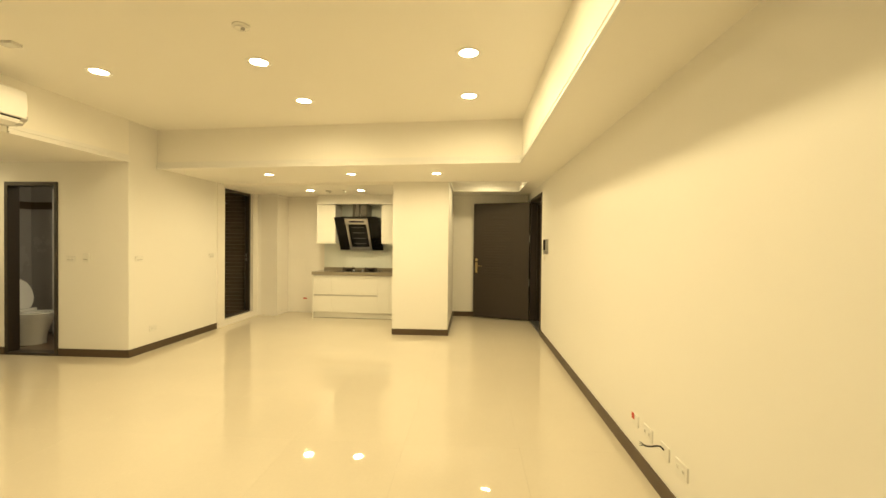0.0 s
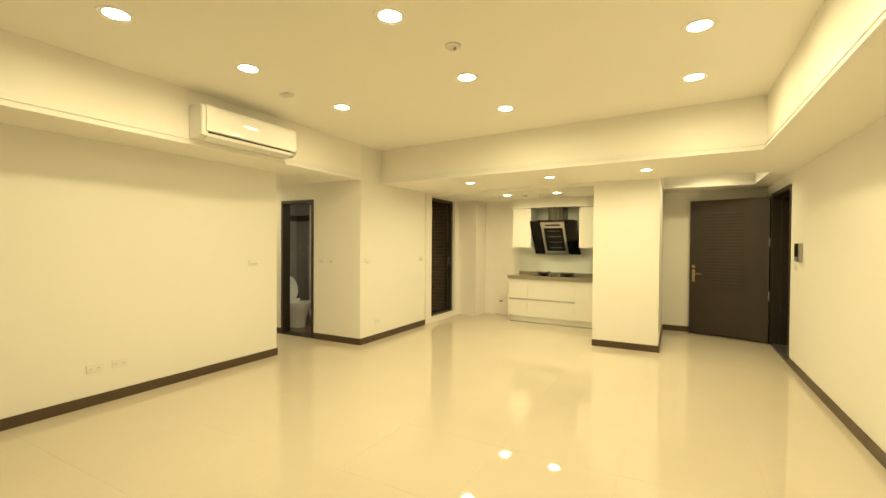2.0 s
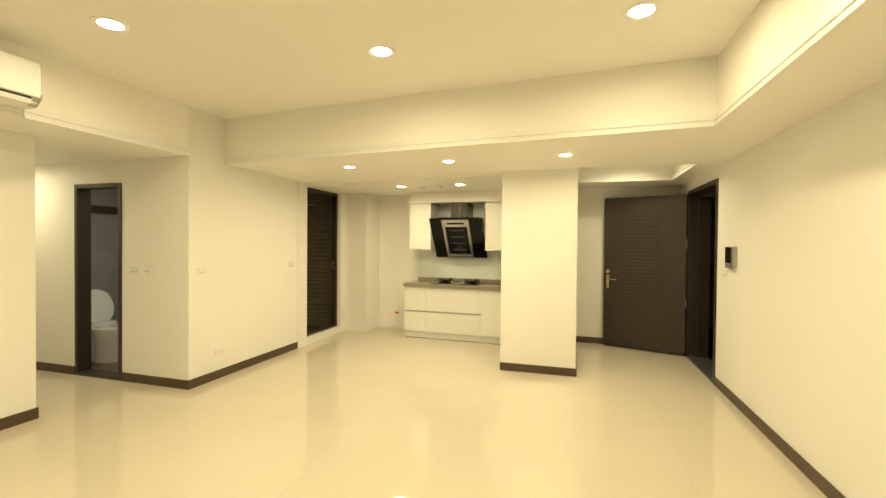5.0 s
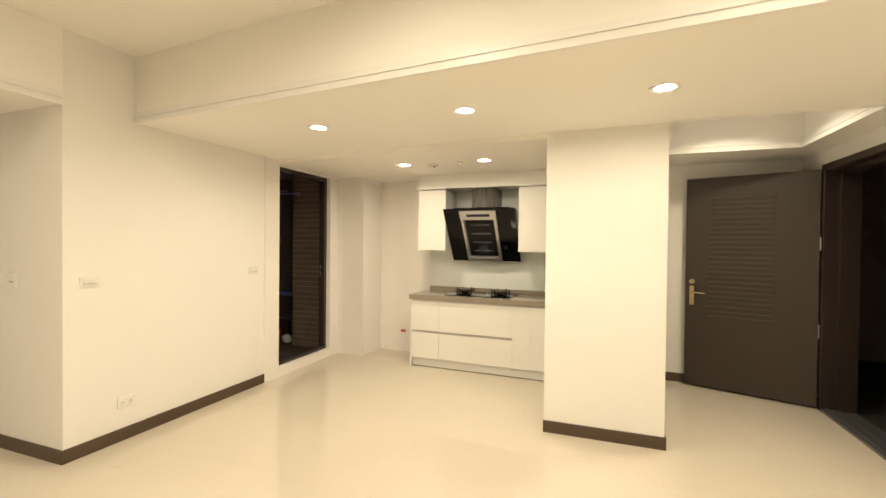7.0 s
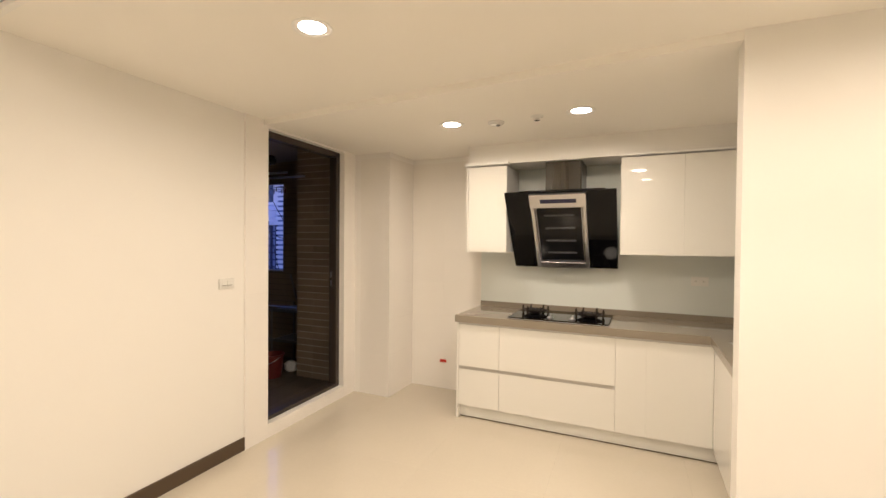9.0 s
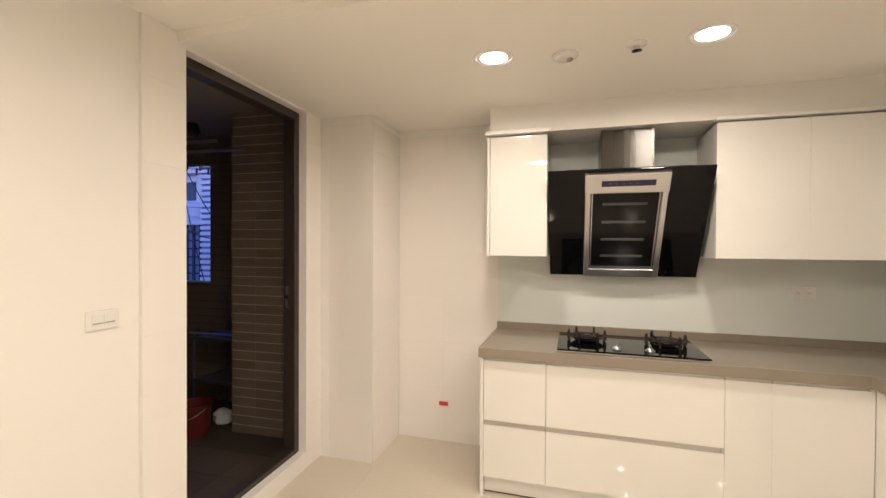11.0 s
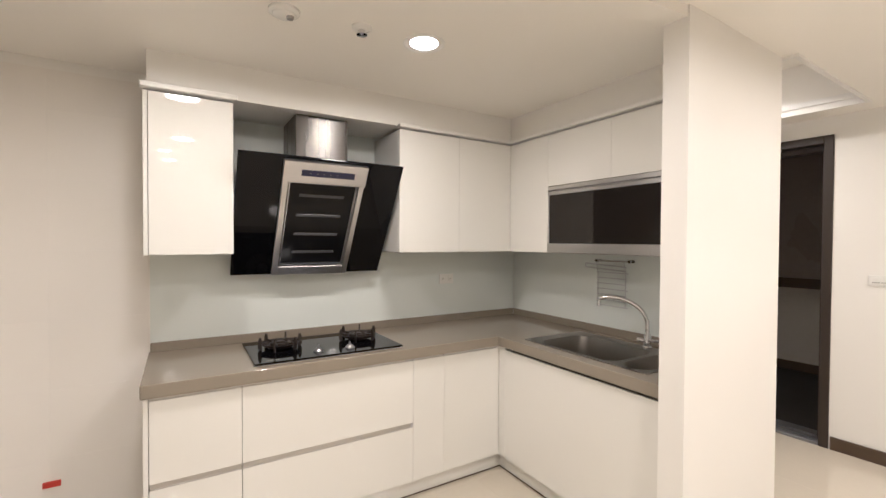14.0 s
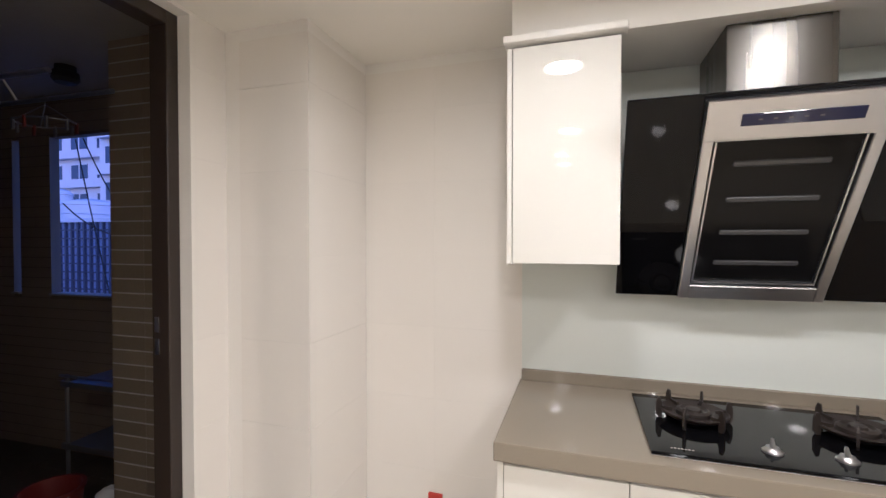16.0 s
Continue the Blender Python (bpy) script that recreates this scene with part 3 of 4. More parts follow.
part("grille", bm, FARGLASS, near, "dark window grille")
for x, wide, top in ((-16.35, 0.74, 2.72), (-17.75, 0.38, 3.10), (-13.2, 0.74, 2.72)):
    bm = bmesh.new()
    lathe(bm, [(wide, 1.92), (wide, 2.2), (wide + 0.03, 2.22), (wide, 2.24), (wide, top - 0.25), (wide + 0.03, top - 0.23), (wide - 0.04, top - 0.12), (0.0001, top)], x, 16.4, 24)
    part("water_tank", bm, FARWHITE, near, "pale round roof water tank", True)

wing = thing("neighbour_building", (-10.0, 16.0, -12.0), "pale blue neighbouring wing clad in horizontal louvres", "building", "near buildings")
part("wall", boxes((-10.82, -6.0, 14.3, 16.0, -12.0, 8.0)), FARBLUE, wing)
for k in range(56):
    part("slat", boxes((-10.82, -6.0, 14.24, 14.3, -3.0 + 0.14 * k, -2.915 + 0.14 * k)), FARWHITE, wing)


def far_block(x0, x1, y, top, floors, bays, label):
    b = thing("apartment_building", ((x0 + x1) / 2, y, -12.0), label, "building", "far buildings")
    part("wall", boxes((x0, x1, y, y + 10, -12, top)), FARWHITE, b)
    part("roof", boxes((x0 - 0.2, x1 + 0.2, y - 0.2, y + 10.2, top, top + 0.4)), FARWHITE, b)
    w = (x1 - x0) / bays
    for f in range(floors):
        z = top - 3.0 * (f + 1)
        part("balcony", boxes((x0 + 0.15 * w, x1 - 0.3 * w, y - 0.7, y, z - 0.1, z + 0.75)), FARWHITE, b)
        for k in range(bays):
            xa = x0 + (k + 0.2) * w
            win = part("window", boxes((xa, xa + 0.62 * w, y - 0.05, y + 0.02, z + 0.8, z + 2.4)), FARGLASS, b)
            part("frame", boxes((xa + 0.30 * w, xa + 0.33 * w, y - 0.08, y - 0.045, z + 0.8, z + 2.4), (xa, xa + 0.62 * w, y - 0.08, y - 0.045, z + 2.3, z + 2.4)), FARWHITE, win)


far_block(-40, -26, 34, 16, 8, 4, "white far apartment building with balconies")
far_block(-24.5, -14, 30, 19, 9, 3, "white far apartment building with dark windows")
far_block(-60, -42, 40, 22, 9, 5, "tall white far apartment building")

# ---- bathroom ----
frame_w = structure("door_frame_bathroom", boxes((WX0, WX0 + 0.045, 4.938, 5.082, -0.012, WTOP, 0.003), (WX1 - 0.045, WX1, 4.938, 5.082, -0.012, WTOP, 0.003), (WX0 + 0.045, WX1 - 0.045, 4.938, 5.082, WTOP - 0.045, WTOP, 0.003), (WX0 + 0.045, WX1 - 0.045, 4.938, 5.082, -0.012, 0.02)), FRAMEBROWN, "dark brown bathroom door frame", "door frame")
WCX0, WCX1, WCY = -6.37, -4.03, 6.12
structure("bathroom_wall", boxes((WCX0 - 0.1, WCX0, 5.07, WCY + 0.1, 0, 2.5), (WCX0, WCX1, WCY, WCY + 0.1, 0, 2.5)), WCTILE, "grey tiled bathroom walls", "wall")
structure("bathroom_band", boxes((WCX0, WCX0 + 0.012, 5.07, WCY, 1.82, 1.925), (WCX0 + 0.012, WCX1, WCY - 0.012, WCY, 1.82, 1.925)), BASE, "dark decorative tile band", "trim")
structure("bathroom_floor", boxes((WCX0, WCX1, 5.07, WCY, -0.14, 0.003)), WCFLOOR, "brown tiled bathroom floor", "floor")
structure("bathroom_ceiling", boxes((WCX0 - 0.1, WCX1, 5.07, WCY + 0.1, 2.35, 2.45)), CEIL, "white bathroom ceiling", "ceiling")
TX, TY = -5.58, 5.45   # middle of the bowl's rim
toilet = thing("toilet", (TX, TY, 0.003), "white ceramic toilet with its lid raised", "toilet")


def oval(bm, cx, rx, ry, z, n=32):
    """A ring of points round the bowl, fuller at the back."""
    return [bm.verts.new((TX + cx + rx * math.cos(a), TY + ry * math.sin(a) * (1.0 if math.cos(a) > 0 else 1.04), z)) for a in (2 * math.pi * k / n for k in range(n))]


def skin(bm, rings, closed=True):
    for a, b in zip(rings, rings[1:]):
        for k in range(len(a)):
            bm.faces.new((a[k], a[(k + 1) % len(a)], b[(k + 1) % len(b)], b[k]))
    if closed:
        bm.faces.new(rings[0][::-1]), bm.faces.new(rings[-1])


bm = bmesh.new()
skin(bm, [oval(bm, *row) for row in ((-0.07, 0.175, 0.135, 0.003), (-0.07, 0.170, 0.130, 0.03), (-0.055, 0.175, 0.135, 0.14), (-0.03, 0.190, 0.155, 0.26), (0.0, 0.205, 0.178, 0.35), (0.005, 0.212, 0.188, 0.385), (0.005, 0.210, 0.186, 0.398), (0.01, 0.150, 0.130, 0.398), (0.01, 0.120, 0.100, 0.30), (0.0, 0.06, 0.05, 0.24))])
part("bowl", bm, CERAMIC, toilet, smooth=True)
part("pedestal", boxes((WCX0 + 0.03, TX - 0.10, TY - 0.125, TY + 0.125, 0.003, 0.385, 0.03, 3)), CERAMIC, toilet, smooth=True)
tank = part("tank", boxes((TX - 0.54, TX - 0.36, TY - 0.19, TY + 0.19, 0.38, 0.76, 0.03, 3)), CERAMIC, toilet, smooth=True)
part("tank_lid", boxes((TX - 0.55, TX - 0.35, TY - 0.20, TY + 0.20, 0.76, 0.795, 0.012, 2)), CERAMIC, tank, smooth=True)
bm = bmesh.new()
tube(bm, [(TX - 0.45, TY, 0.79), (TX - 0.45, TY, 0.845), (TX - 0.42, TY - 0.03, 0.86)], 0.012, 8)
part("flush_lever", bm, GREYMETAL, tank, "small dark flush lever", True)


def raised(x0, thick, wide, high, back):
    """An oval lid on edge, leaning back towards the tank."""
    bm = bmesh.new()
    rows = []
    for d, grow in ((-0.5, 0.96), (-0.3, 1.0), (0.3, 1.0), (0.5, 0.95)):
        rows.append([bm.verts.new((x0 + d * thick - back * (0.5 - 0.5 * grow * math.cos(a)), TY + grow * wide * math.sin(a), 0.425 + high * (0.5 - 0.5 * grow * math.cos(a)))) for a in (2 * math.pi * k / 32 for k in range(32))])
    skin(bm, rows)
    return bm


part("lid", raised(TX - 0.195, 0.035, 0.185, 0.43, 0.11), CERAMIC, toilet, "raised white lid", smooth=True)
part("hinge_block", boxes((TX - 0.25, TX - 0.15, TY - 0.16, TY + 0.16, 0.397, 0.455, 0.018, 3)), CERAMIC, toilet, smooth=True)
bm = bmesh.new()
seat = [oval(bm, *row) for row in ((0.005, 0.225, 0.197, 0.399), (0.005, 0.232, 0.203, 0.409), (0.005, 0.226, 0.198, 0.420), (0.01, 0.150, 0.128, 0.420), (0.01, 0.146, 0.124, 0.399))]
skin(bm, seat + seat[:1], False)
part("seat", bm, CERAMIC, toilet, smooth=True)
post = new("shower_post", finish(boxes((-5.90, -5.86, 5.98, 6.02, 0.003, 2.10, 0.004)), "shower_post", TRIM))
tagged(post, "slim white shower screen post on the bathroom floor", "post")
# unseen lamp, added to light the bathroom from above; its real source is unknown
downlight(-5.0, 5.62, 2.35, "downlight in the bathroom", watts=0.6 * WATTS, colour=(1.0, 0.84, 0.66))

# ---- kitchen ----
before_kitchen = set(scene.objects)
CY, CX = 7.92, -0.925          # fronts of the base units
KL = -2.785                    # left end
FT = 0.019                     # thickness of a front


def front(bm_args, parent, name="front"):
    return part(name, boxes((*bm_args, 0.0008)), LACQUER, parent)


# drawer unit, hob drawer unit, filler and corner unit along the back wall
def base_unit(name, x0, x1, label, fronts, rails):
    u = thing(name, ((x0 + x1) / 2, 8.2, 0.0), label, "cabinet", "kitchen base units")
    part("body", boxes((x0 + 0.001, x1 - 0.001, CY + FT + 0.003, KY - 0.02, 0.10, 0.796)), CARCASS, u)
    seam = 0.0011 if rails else 0.0002
    for a, b, z0, z1 in fronts:
        front((a + seam, b - seam, CY, CY + FT, z0, z1), u, "drawer_front" if rails else "door")
    for z in rails:
        part("handle_channel", boxes((x0 + 0.003, x1 - 0.003, CY + 0.002, CY + 0.012, z, z + 0.024), (x0 + 0.003, x1 - 0.003, CY - 0.001, CY + 0.004, z, z + 0.003)), ALU, u, "recessed aluminium handle channel")
    part("top_channel", boxes((x0 + 0.003, x1 - 0.003, CY + 0.008, CY + 0.018, 0.772, 0.799)), ALU, u, "recessed aluminium channel")
    return u


side = new("end_panel", finish(boxes((KL, -2.766, CY, KY, FZ, 0.799, 0.001)), "end_panel", LACQUER))
tagged(side, "cream gloss end panel of the kitchen units", "panel")
two = lambda a, b: [(a, b, 0.435, 0.783), (a, b, 0.104, 0.409)]
base_unit("drawer_cabinet", -2.765, -2.411, "narrow cream gloss base unit with two drawers", two(-2.765, -2.411), (0.41,))
base_unit("drawer_cabinet", -2.411, -1.535, "wide cream gloss drawer unit under the hob", two(-2.411, -1.535), (0.41,))
base_unit("base_cabinet", -1.535, -1.332, "narrow cream gloss filler unit", [(-1.535, -1.332, 0.104, 0.783)], ())
base_unit("base_cabinet", -1.332, -0.935, "cream gloss corner base unit", [(-1.332, -0.9258, 0.104, 0.783)], ())
stop = part("channel_stop", boxes((-1.552, -1.537, CY - 0.003, CY + 0.01, 0.41, 0.434)), STEEL, bpy.data.objects["drawer_cabinet.001"], "small steel channel end")
sinkunit = thing("sink_cabinet", (-0.6, 7.35, 0.0), "cream gloss base unit under the sink", "cabinet", "kitchen base units")
part("body", boxes((CX + FT + 0.003, KX - 0.02, 6.835, CY + 0.60, 0.10, 0.66)), CARCASS, sinkunit)
for a, b in ((6.838, 7.86),):
    part("door", boxes((CX, CX + FT, a + 0.0006, b - 0.0006, 0.104, 0.780, 0.0008)), LACQUER, sinkunit)
part("top_channel", boxes((CX + 0.006, CX + 0.018, 6.838, 7.80, 0.781, 0.799)), DARK, sinkunit, "dark recessed grip channel")
part("corner_post", boxes((CX, CX + FT, 7.8605, 7.9195, 0.104, 0.798, 0.0006)), LACQUER, sinkunit)
part("corner_filler", boxes((-0.945, -0.9255, CY + 0.001, CY + 0.018, 0.784, 0.798)), LACQUER, sinkunit)
plinth = thing("plinth", (-1.8, CY + 0.06, FZ), "cream gloss plinth with a dark shade strip along the floor", "plinth")
PR = 0.055   # set back behind the fronts
part("board", boxes((-2.766, CX + PR, CY + PR, CY + PR + 0.018, FZ + 0.006, 0.103), (CX + PR, CX + PR + 0.018, 6.835, CY + PR + 0.018, FZ + 0.006, 0.103)), LACQUER, plinth)
# dark strip that stands for the shade where the plinth meets the floor
part("floor_strip", boxes((-2.766, CX + PR - 0.003, CY + PR - 0.003, CY + PR + 0.018, FZ - 0.001, FZ + 0.0055), (CX + PR - 0.003, CX + PR + 0.018, 6.835, CY + PR - 0.0031, FZ - 0.001, FZ + 0.0055)), BASE, plinth, "dark brown strip for the toe shade at the floor")

# worktop, one L-shaped slab with an opening for the sink
WZ0, WZ1 = 0.801, 0.860
SX0, SX1, SY0, SY1 = -0.855, -0.395, 6.96, 7.735   # sink
xs = [KL - 0.008, CX - 0.026, SX0, SX1, KX]
ys = [6.83, SY0, SY1, 7.897, KY]
bm = bmesh.new()
solid = {(i, j) for i in range(4) for j in range(4) if (j == 3 or i > 0) and not (i == 2 and j == 1)}
grid = {(i, j, k): bm.verts.new((xs[i], ys[j], (WZ0, WZ1)[k])) for i in range(5) for j in range(5) for k in range(2) if any((i - a, j - b) in solid for a in (0, 1) for b in (0, 1))}
for i, j in solid:
    bm.faces.new([grid[p] for p in ((i, j, 1), (i + 1, j, 1), (i + 1, j + 1, 1), (i, j + 1, 1))])
    bm.faces.new([grid[p] for p in ((i, j, 0), (i, j + 1, 0), (i + 1, j + 1, 0), (i + 1, j, 0))])
    for di, dj, p, q in ((0, -1, (i, j), (i + 1, j)), (1, 0, (i + 1, j), (i + 1, j + 1)), (0, 1, (i + 1, j + 1), (i, j + 1)), (-1, 0, (i, j + 1), (i, j))):
        if (i + di, j + dj) not in solid:
            bm.faces.new([grid[(*p, 0)], grid[(*q, 0)], grid[(*q, 1)], grid[(*p, 1)]])
bm.normal_update()
bmesh.ops.bevel(bm, geom=[e for e in bm.edges if len(e.link_faces) == 2 and e.calc_face_angle() > 1.0], offset=0.005, segments=2, profile=0.6, affect="EDGES")
worktop = new("worktop", finish(bm, "worktop", QUARTZ))
PLACE[worktop] = Vector((0, 0, 0))
tagged(worktop, "taupe quartz L-shaped kitchen worktop with upstand", "worktop")
part("upstand", boxes((KL, KX - 0.018, KY - 0.02, KY - 0.001, WZ1 - 0.001, 0.908, 0.003), (KX - 0.02, KX - 0.002, 6.83, KY - 0.02, WZ1 - 0.001, 0.908, 0.003)), QUARTZ, worktop)

sink = thing("sink", (-0.62, 7.4, WZ1), "satin stainless steel sink set in the worktop", "sink")


def bowl(x0, x1, y0, y1, depth):
    bm = bmesh.new()
    def ring(grow, z, r):
        pts = []
        for cx, cy, a0 in ((x1 + grow - r, y1 + grow - r, 0), (x0 - grow + r, y1 + grow - r, 90), (x0 - grow + r, y0 - grow + r, 180), (x1 + grow - r, y0 - grow + r, 270)):
            for k in range(7):
                a = radians(a0 + 15 * k)
                pts.append(bm.verts.new((cx + r * math.cos(a), cy + r * math.sin(a), z)))
        return pts
    rs = [ring(0.004, WZ1 + 0.0045, 0.088), ring(0.0, WZ1 + 0.002, 0.085), ring(-0.006, WZ1 - 0.02, 0.08), ring(-0.018, WZ1 - depth + 0.03, 0.07), ring(-0.05, WZ1 - depth, 0.04)]
    for a, b in zip(rs, rs[1:]):
        for k in range(28):
            bm.faces.new((a[k], a[(k + 1) % 28], b[(k + 1) % 28], b[k]))
    bm.faces.new(rs[-1])
    return bm


def sink_rim():
    """A thin pressed sheet round both bowls, with rounded inner corners."""
    bm = bmesh.new()
    z = WZ1 + 0.004
    x0, x1 = SX0 + 0.012, SX1 - 0.075
    for y0, y1 in ((7.15, SY1 - 0.07), (SY0 + 0.012, 7.12)):
        cx, cy, hx, hy, rad = (x0 + x1) / 2, (y0 + y1) / 2, (x1 - x0) / 2, (y1 - y0) / 2, 0.085
        inner, outer = [], []
        for sx, sy, a0 in ((1, 1, 0), (-1, 1, 90), (-1, -1, 180), (1, -1, 270)):
            for k in range(7):
                a = radians(a0 + 15 * k)
                inner.append(bm.verts.new((cx + sx * (hx - rad) + rad * math.cos(a), cy + sy * (hy - rad) + rad * math.sin(a), z)))
                ox = SX1 + 0.012 if sx > 0 else SX0 - 0.012
                oy = (SY1 + 0.012 if y0 > 7.13 else 7.135) if sy > 0 else (7.135 if y0 > 7.13 else SY0 - 0.012)
                f = k / 6
                ix, iy = cx + sx * (hx - rad) + rad * math.cos(a), cy + sy * (hy - rad) + rad * math.sin(a)
                on_x = (f < 0.5) == (a0 in (0, 180))
                outer.append(bm.verts.new((ox, oy, z) if k == 3 else ((ox, iy, z) if on_x else (ix, oy, z))))
        for k in range(28):
            bm.faces.new((inner[k], inner[(k + 1) % 28], outer[(k + 1) % 28], outer[k]))
    bmesh.ops.remove_doubles(bm, verts=bm.verts, dist=1e-5)
    lip = bmesh.ops.extrude_edge_only(bm, edges=[e for e in bm.edges if len(e.link_faces) == 1])
    for v in lip["geom"]:
        if isinstance(v, bmesh.types.BMVert):
            v.co.z -= 0.0045
    return bm


part("rim", sink_rim(), SINKSTEEL, sink)
part("bowl", bowl(SX0 + 0.012, SX1 - 0.075, 7.15, SY1 - 0.07, 0.18), SINKSTEEL, sink, smooth=True)
part("small_bowl", bowl(SX0 + 0.012, SX1 - 0.075, SY0 + 0.012, 7.12, 0.13), SINKSTEEL, sink, smooth=True)
bm = bmesh.new()
lathe(bm, [(0.045, WZ1 - 0.178), (0.045, WZ1 - 0.174), (0.03, WZ1 - 0.176), (0.0001, WZ1 - 0.178)], -0.64, 7.5, 20)
part("drain", bm, CHROME, sink, smooth=True)

FX, FY = -0.425, 7.235
tap = thing("kitchen_tap", (FX, FY, WZ1), "chrome swan-neck kitchen tap", "tap")
bm = bmesh.new()
lathe(bm, [(0.026, WZ1 + 0.0035), (0.026, WZ1 + 0.012), (0.020, WZ1 + 0.02), (0.020, WZ1 + 0.075), (0.014, WZ1 + 0.085), (0.013, WZ1 + 0.10)], FX, FY, 20)
part("base", bm, CHROME, tap, smooth=True)
bm = bmesh.new()
neck = [(FX, FY, WZ1 + 0.09), (FX, FY, WZ1 + 0.13)]
for k in range(1, 13):
    a = radians(112 * k / 12)
    neck.append((FX - 0.085 * (1 - math.cos(a)), FY + 0.165 * (1 - math.cos(a)), WZ1 + 0.13 + 0.145 * math.sin(a)))
neck.append((neck[-1][0] - 0.003, neck[-1][1] + 0.006, neck[-1][2] - 0.022))
tube(bm, neck, 0.012, 12)
part("spout", bm, CHROME, tap, smooth=True)
bm = bmesh.new()
x, y, z = neck[-1]
lathe(bm, [(0.013, z - 0.022), (0.013, z + 0.006), (0.011, z + 0.012)], x, y, 14)
part("aerator", bm, CHROME, tap, smooth=True)
bm = bmesh.new()
tube(bm, [(FX, FY, WZ1 + 0.05), (FX - 0.02, FY - 0.05, WZ1 + 0.055), (FX - 0.03, FY - 0.10, WZ1 + 0.065)], [0.010, 0.009, 0.007], 10)
tube(bm, [(FX, FY, WZ1 + 0.045), (FX - 0.02, FY + 0.05, WZ1 + 0.048)], [0.011, 0.010], 10)
part("lever", bm, CHROME, tap, smooth=True)

# glass splashbacks
sp = new("splashback", finish(boxes((KL, KX - 0.007, KY - 0.006, KY + 0.007, 0.908, 2.14)), "splashback", SPLASH))
tagged(sp, "pale aqua glass splashback behind the hob", "splashback")
sp = new("splashback", finish(boxes((KX - 0.006, KX - 0.0005, 6.83, KY - 0.007, 0.908, 1.40)), "splashback", SPLASH))
tagged(sp, "pale aqua glass splashback behind the sink", "splashback")

# gas hob
HX0, HX1, HY0, HY1 = -2.352, -1.585, 7.952, 8.44
hob = thing("gas_hob", ((HX0 + HX1) / 2, 8.2, WZ1), "black glass two-burner gas hob on the worktop", "hob")
part("glass_top", boxes((HX0, HX1, HY0, HY1, WZ1 + 0.002, WZ1 + 0.012, 0.002)), BLACKGLASS, hob)
part("edge_trim", boxes((HX0 + 0.002, HX1 - 0.002, HY0 + 0.002, HY1 - 0.002, WZ1 - 0.001, WZ1 + 0.003)), STEEL, hob)
for bx in (HX0 + 0.165, HX1 - 0.165):
    by, z = 8.225, WZ1 + 0.012
    bm = bmesh.new()
    lathe(bm, [(0.052, z + 0.010), (0.080, z + 0.014), (0.098, z + 0.025), (0.102, z + 0.031), (0.097, z + 0.033), (0.075, z + 0.024), (0.050, z + 0.020)], bx, by, 36)
    part("drip_ring", bm, IRON, hob, smooth=True)
    bm = bmesh.new()
    lathe(bm, [(0.048, z), (0.053, z + 0.018), (0.051, z + 0.032), (0.041, z + 0.037), (0.033, z + 0.030), (0.024, z + 0.030), (0.022, z + 0.038), (0.0001, z + 0.039)], bx, by, 28)
    part("burner", bm, IRON, hob, smooth=True)
    for k in range(6):
        a = radians(60 * k + 4)
        c, sn = math.cos(a), math.sin(a)
        bm = bmesh.new()
        side_a, side_b = ([bm.verts.new((bx + q * c - w * sn, by + q * sn + w * c, z + h)) for q, h in ((0.095, 0.0), (0.108, 0.0), (0.115, 0.012), (0.114, 0.050), (0.107, 0.068), (0.099, 0.066), (0.095, 0.040), (0.064, 0.036), (0.064, 0.026), (0.094, 0.024))] for w in (-0.0035, 0.0035))
        bm.faces.new(side_a[::-1]), bm.faces.new(side_b)
        for n in range(10):
            bm.faces.new((side_a[n], side_a[(n + 1) % 10], side_b[(n + 1) % 10], side_b[n]))
        part("pan_support", bm, IRON, hob)
for kx in (-2.03, -1.86):
    bm = bmesh.new()
    lathe(bm, [(0.026, WZ1 + 0.012), (0.026, WZ1 + 0.016), (0.020, WZ1 + 0.020), (0.016, WZ1 + 0.027), (0.0001, WZ1 + 0.028)], kx, 8.045, 24)
    knob = part("knob", bm, STEEL, hob, "small chrome control knob", smooth=True)
    bm = bmesh.new()
    tube(bm, [(kx - 0.004, 8.030, WZ1 + 0.025), (kx, 8.045, WZ1 + 0.030), (kx + 0.004, 8.060, WZ1 + 0.044)], [0.006, 0.007, 0.004], 8)
    part("grip", bm, STEEL, knob, smooth=True)
bm = bmesh.new()
for k in range(7):
    box(bm, HX0 + 0.055 + 0.009 * k, HX0 + 0.061 + 0.009 * k, 7.985, 7.991 + 0.002 * (k % 2), WZ1 + 0.0118, WZ1 + 0.0123)
part("lettering", bm, GREYPL, hob, "tiny pale lettering on the glass")

# range hood, a leaning black glass panel with a steel frame
hood = thing("range_hood", (-1.98, 8.25, 1.27), "leaning black glass range hood with steel chimney", "range hood")
HB, HT = Vector((0, 8.42, 1.265)), Vector((0, 8.03, 1.882))
lean = math.atan2(HT.y - HB.y, HT.z - HB.z)
HL = (HT - HB).length


def leaning(bm):
    """Takes x, depth out of the panel, height along it to the world."""
    for v in bm.verts:
        x, d, s = v.co
        v.co = Vector((x, HB.y + s * math.sin(lean) - d * math.cos(lean), HB.z + s * math.cos(lean) + d * math.sin(lean)))
    return bm


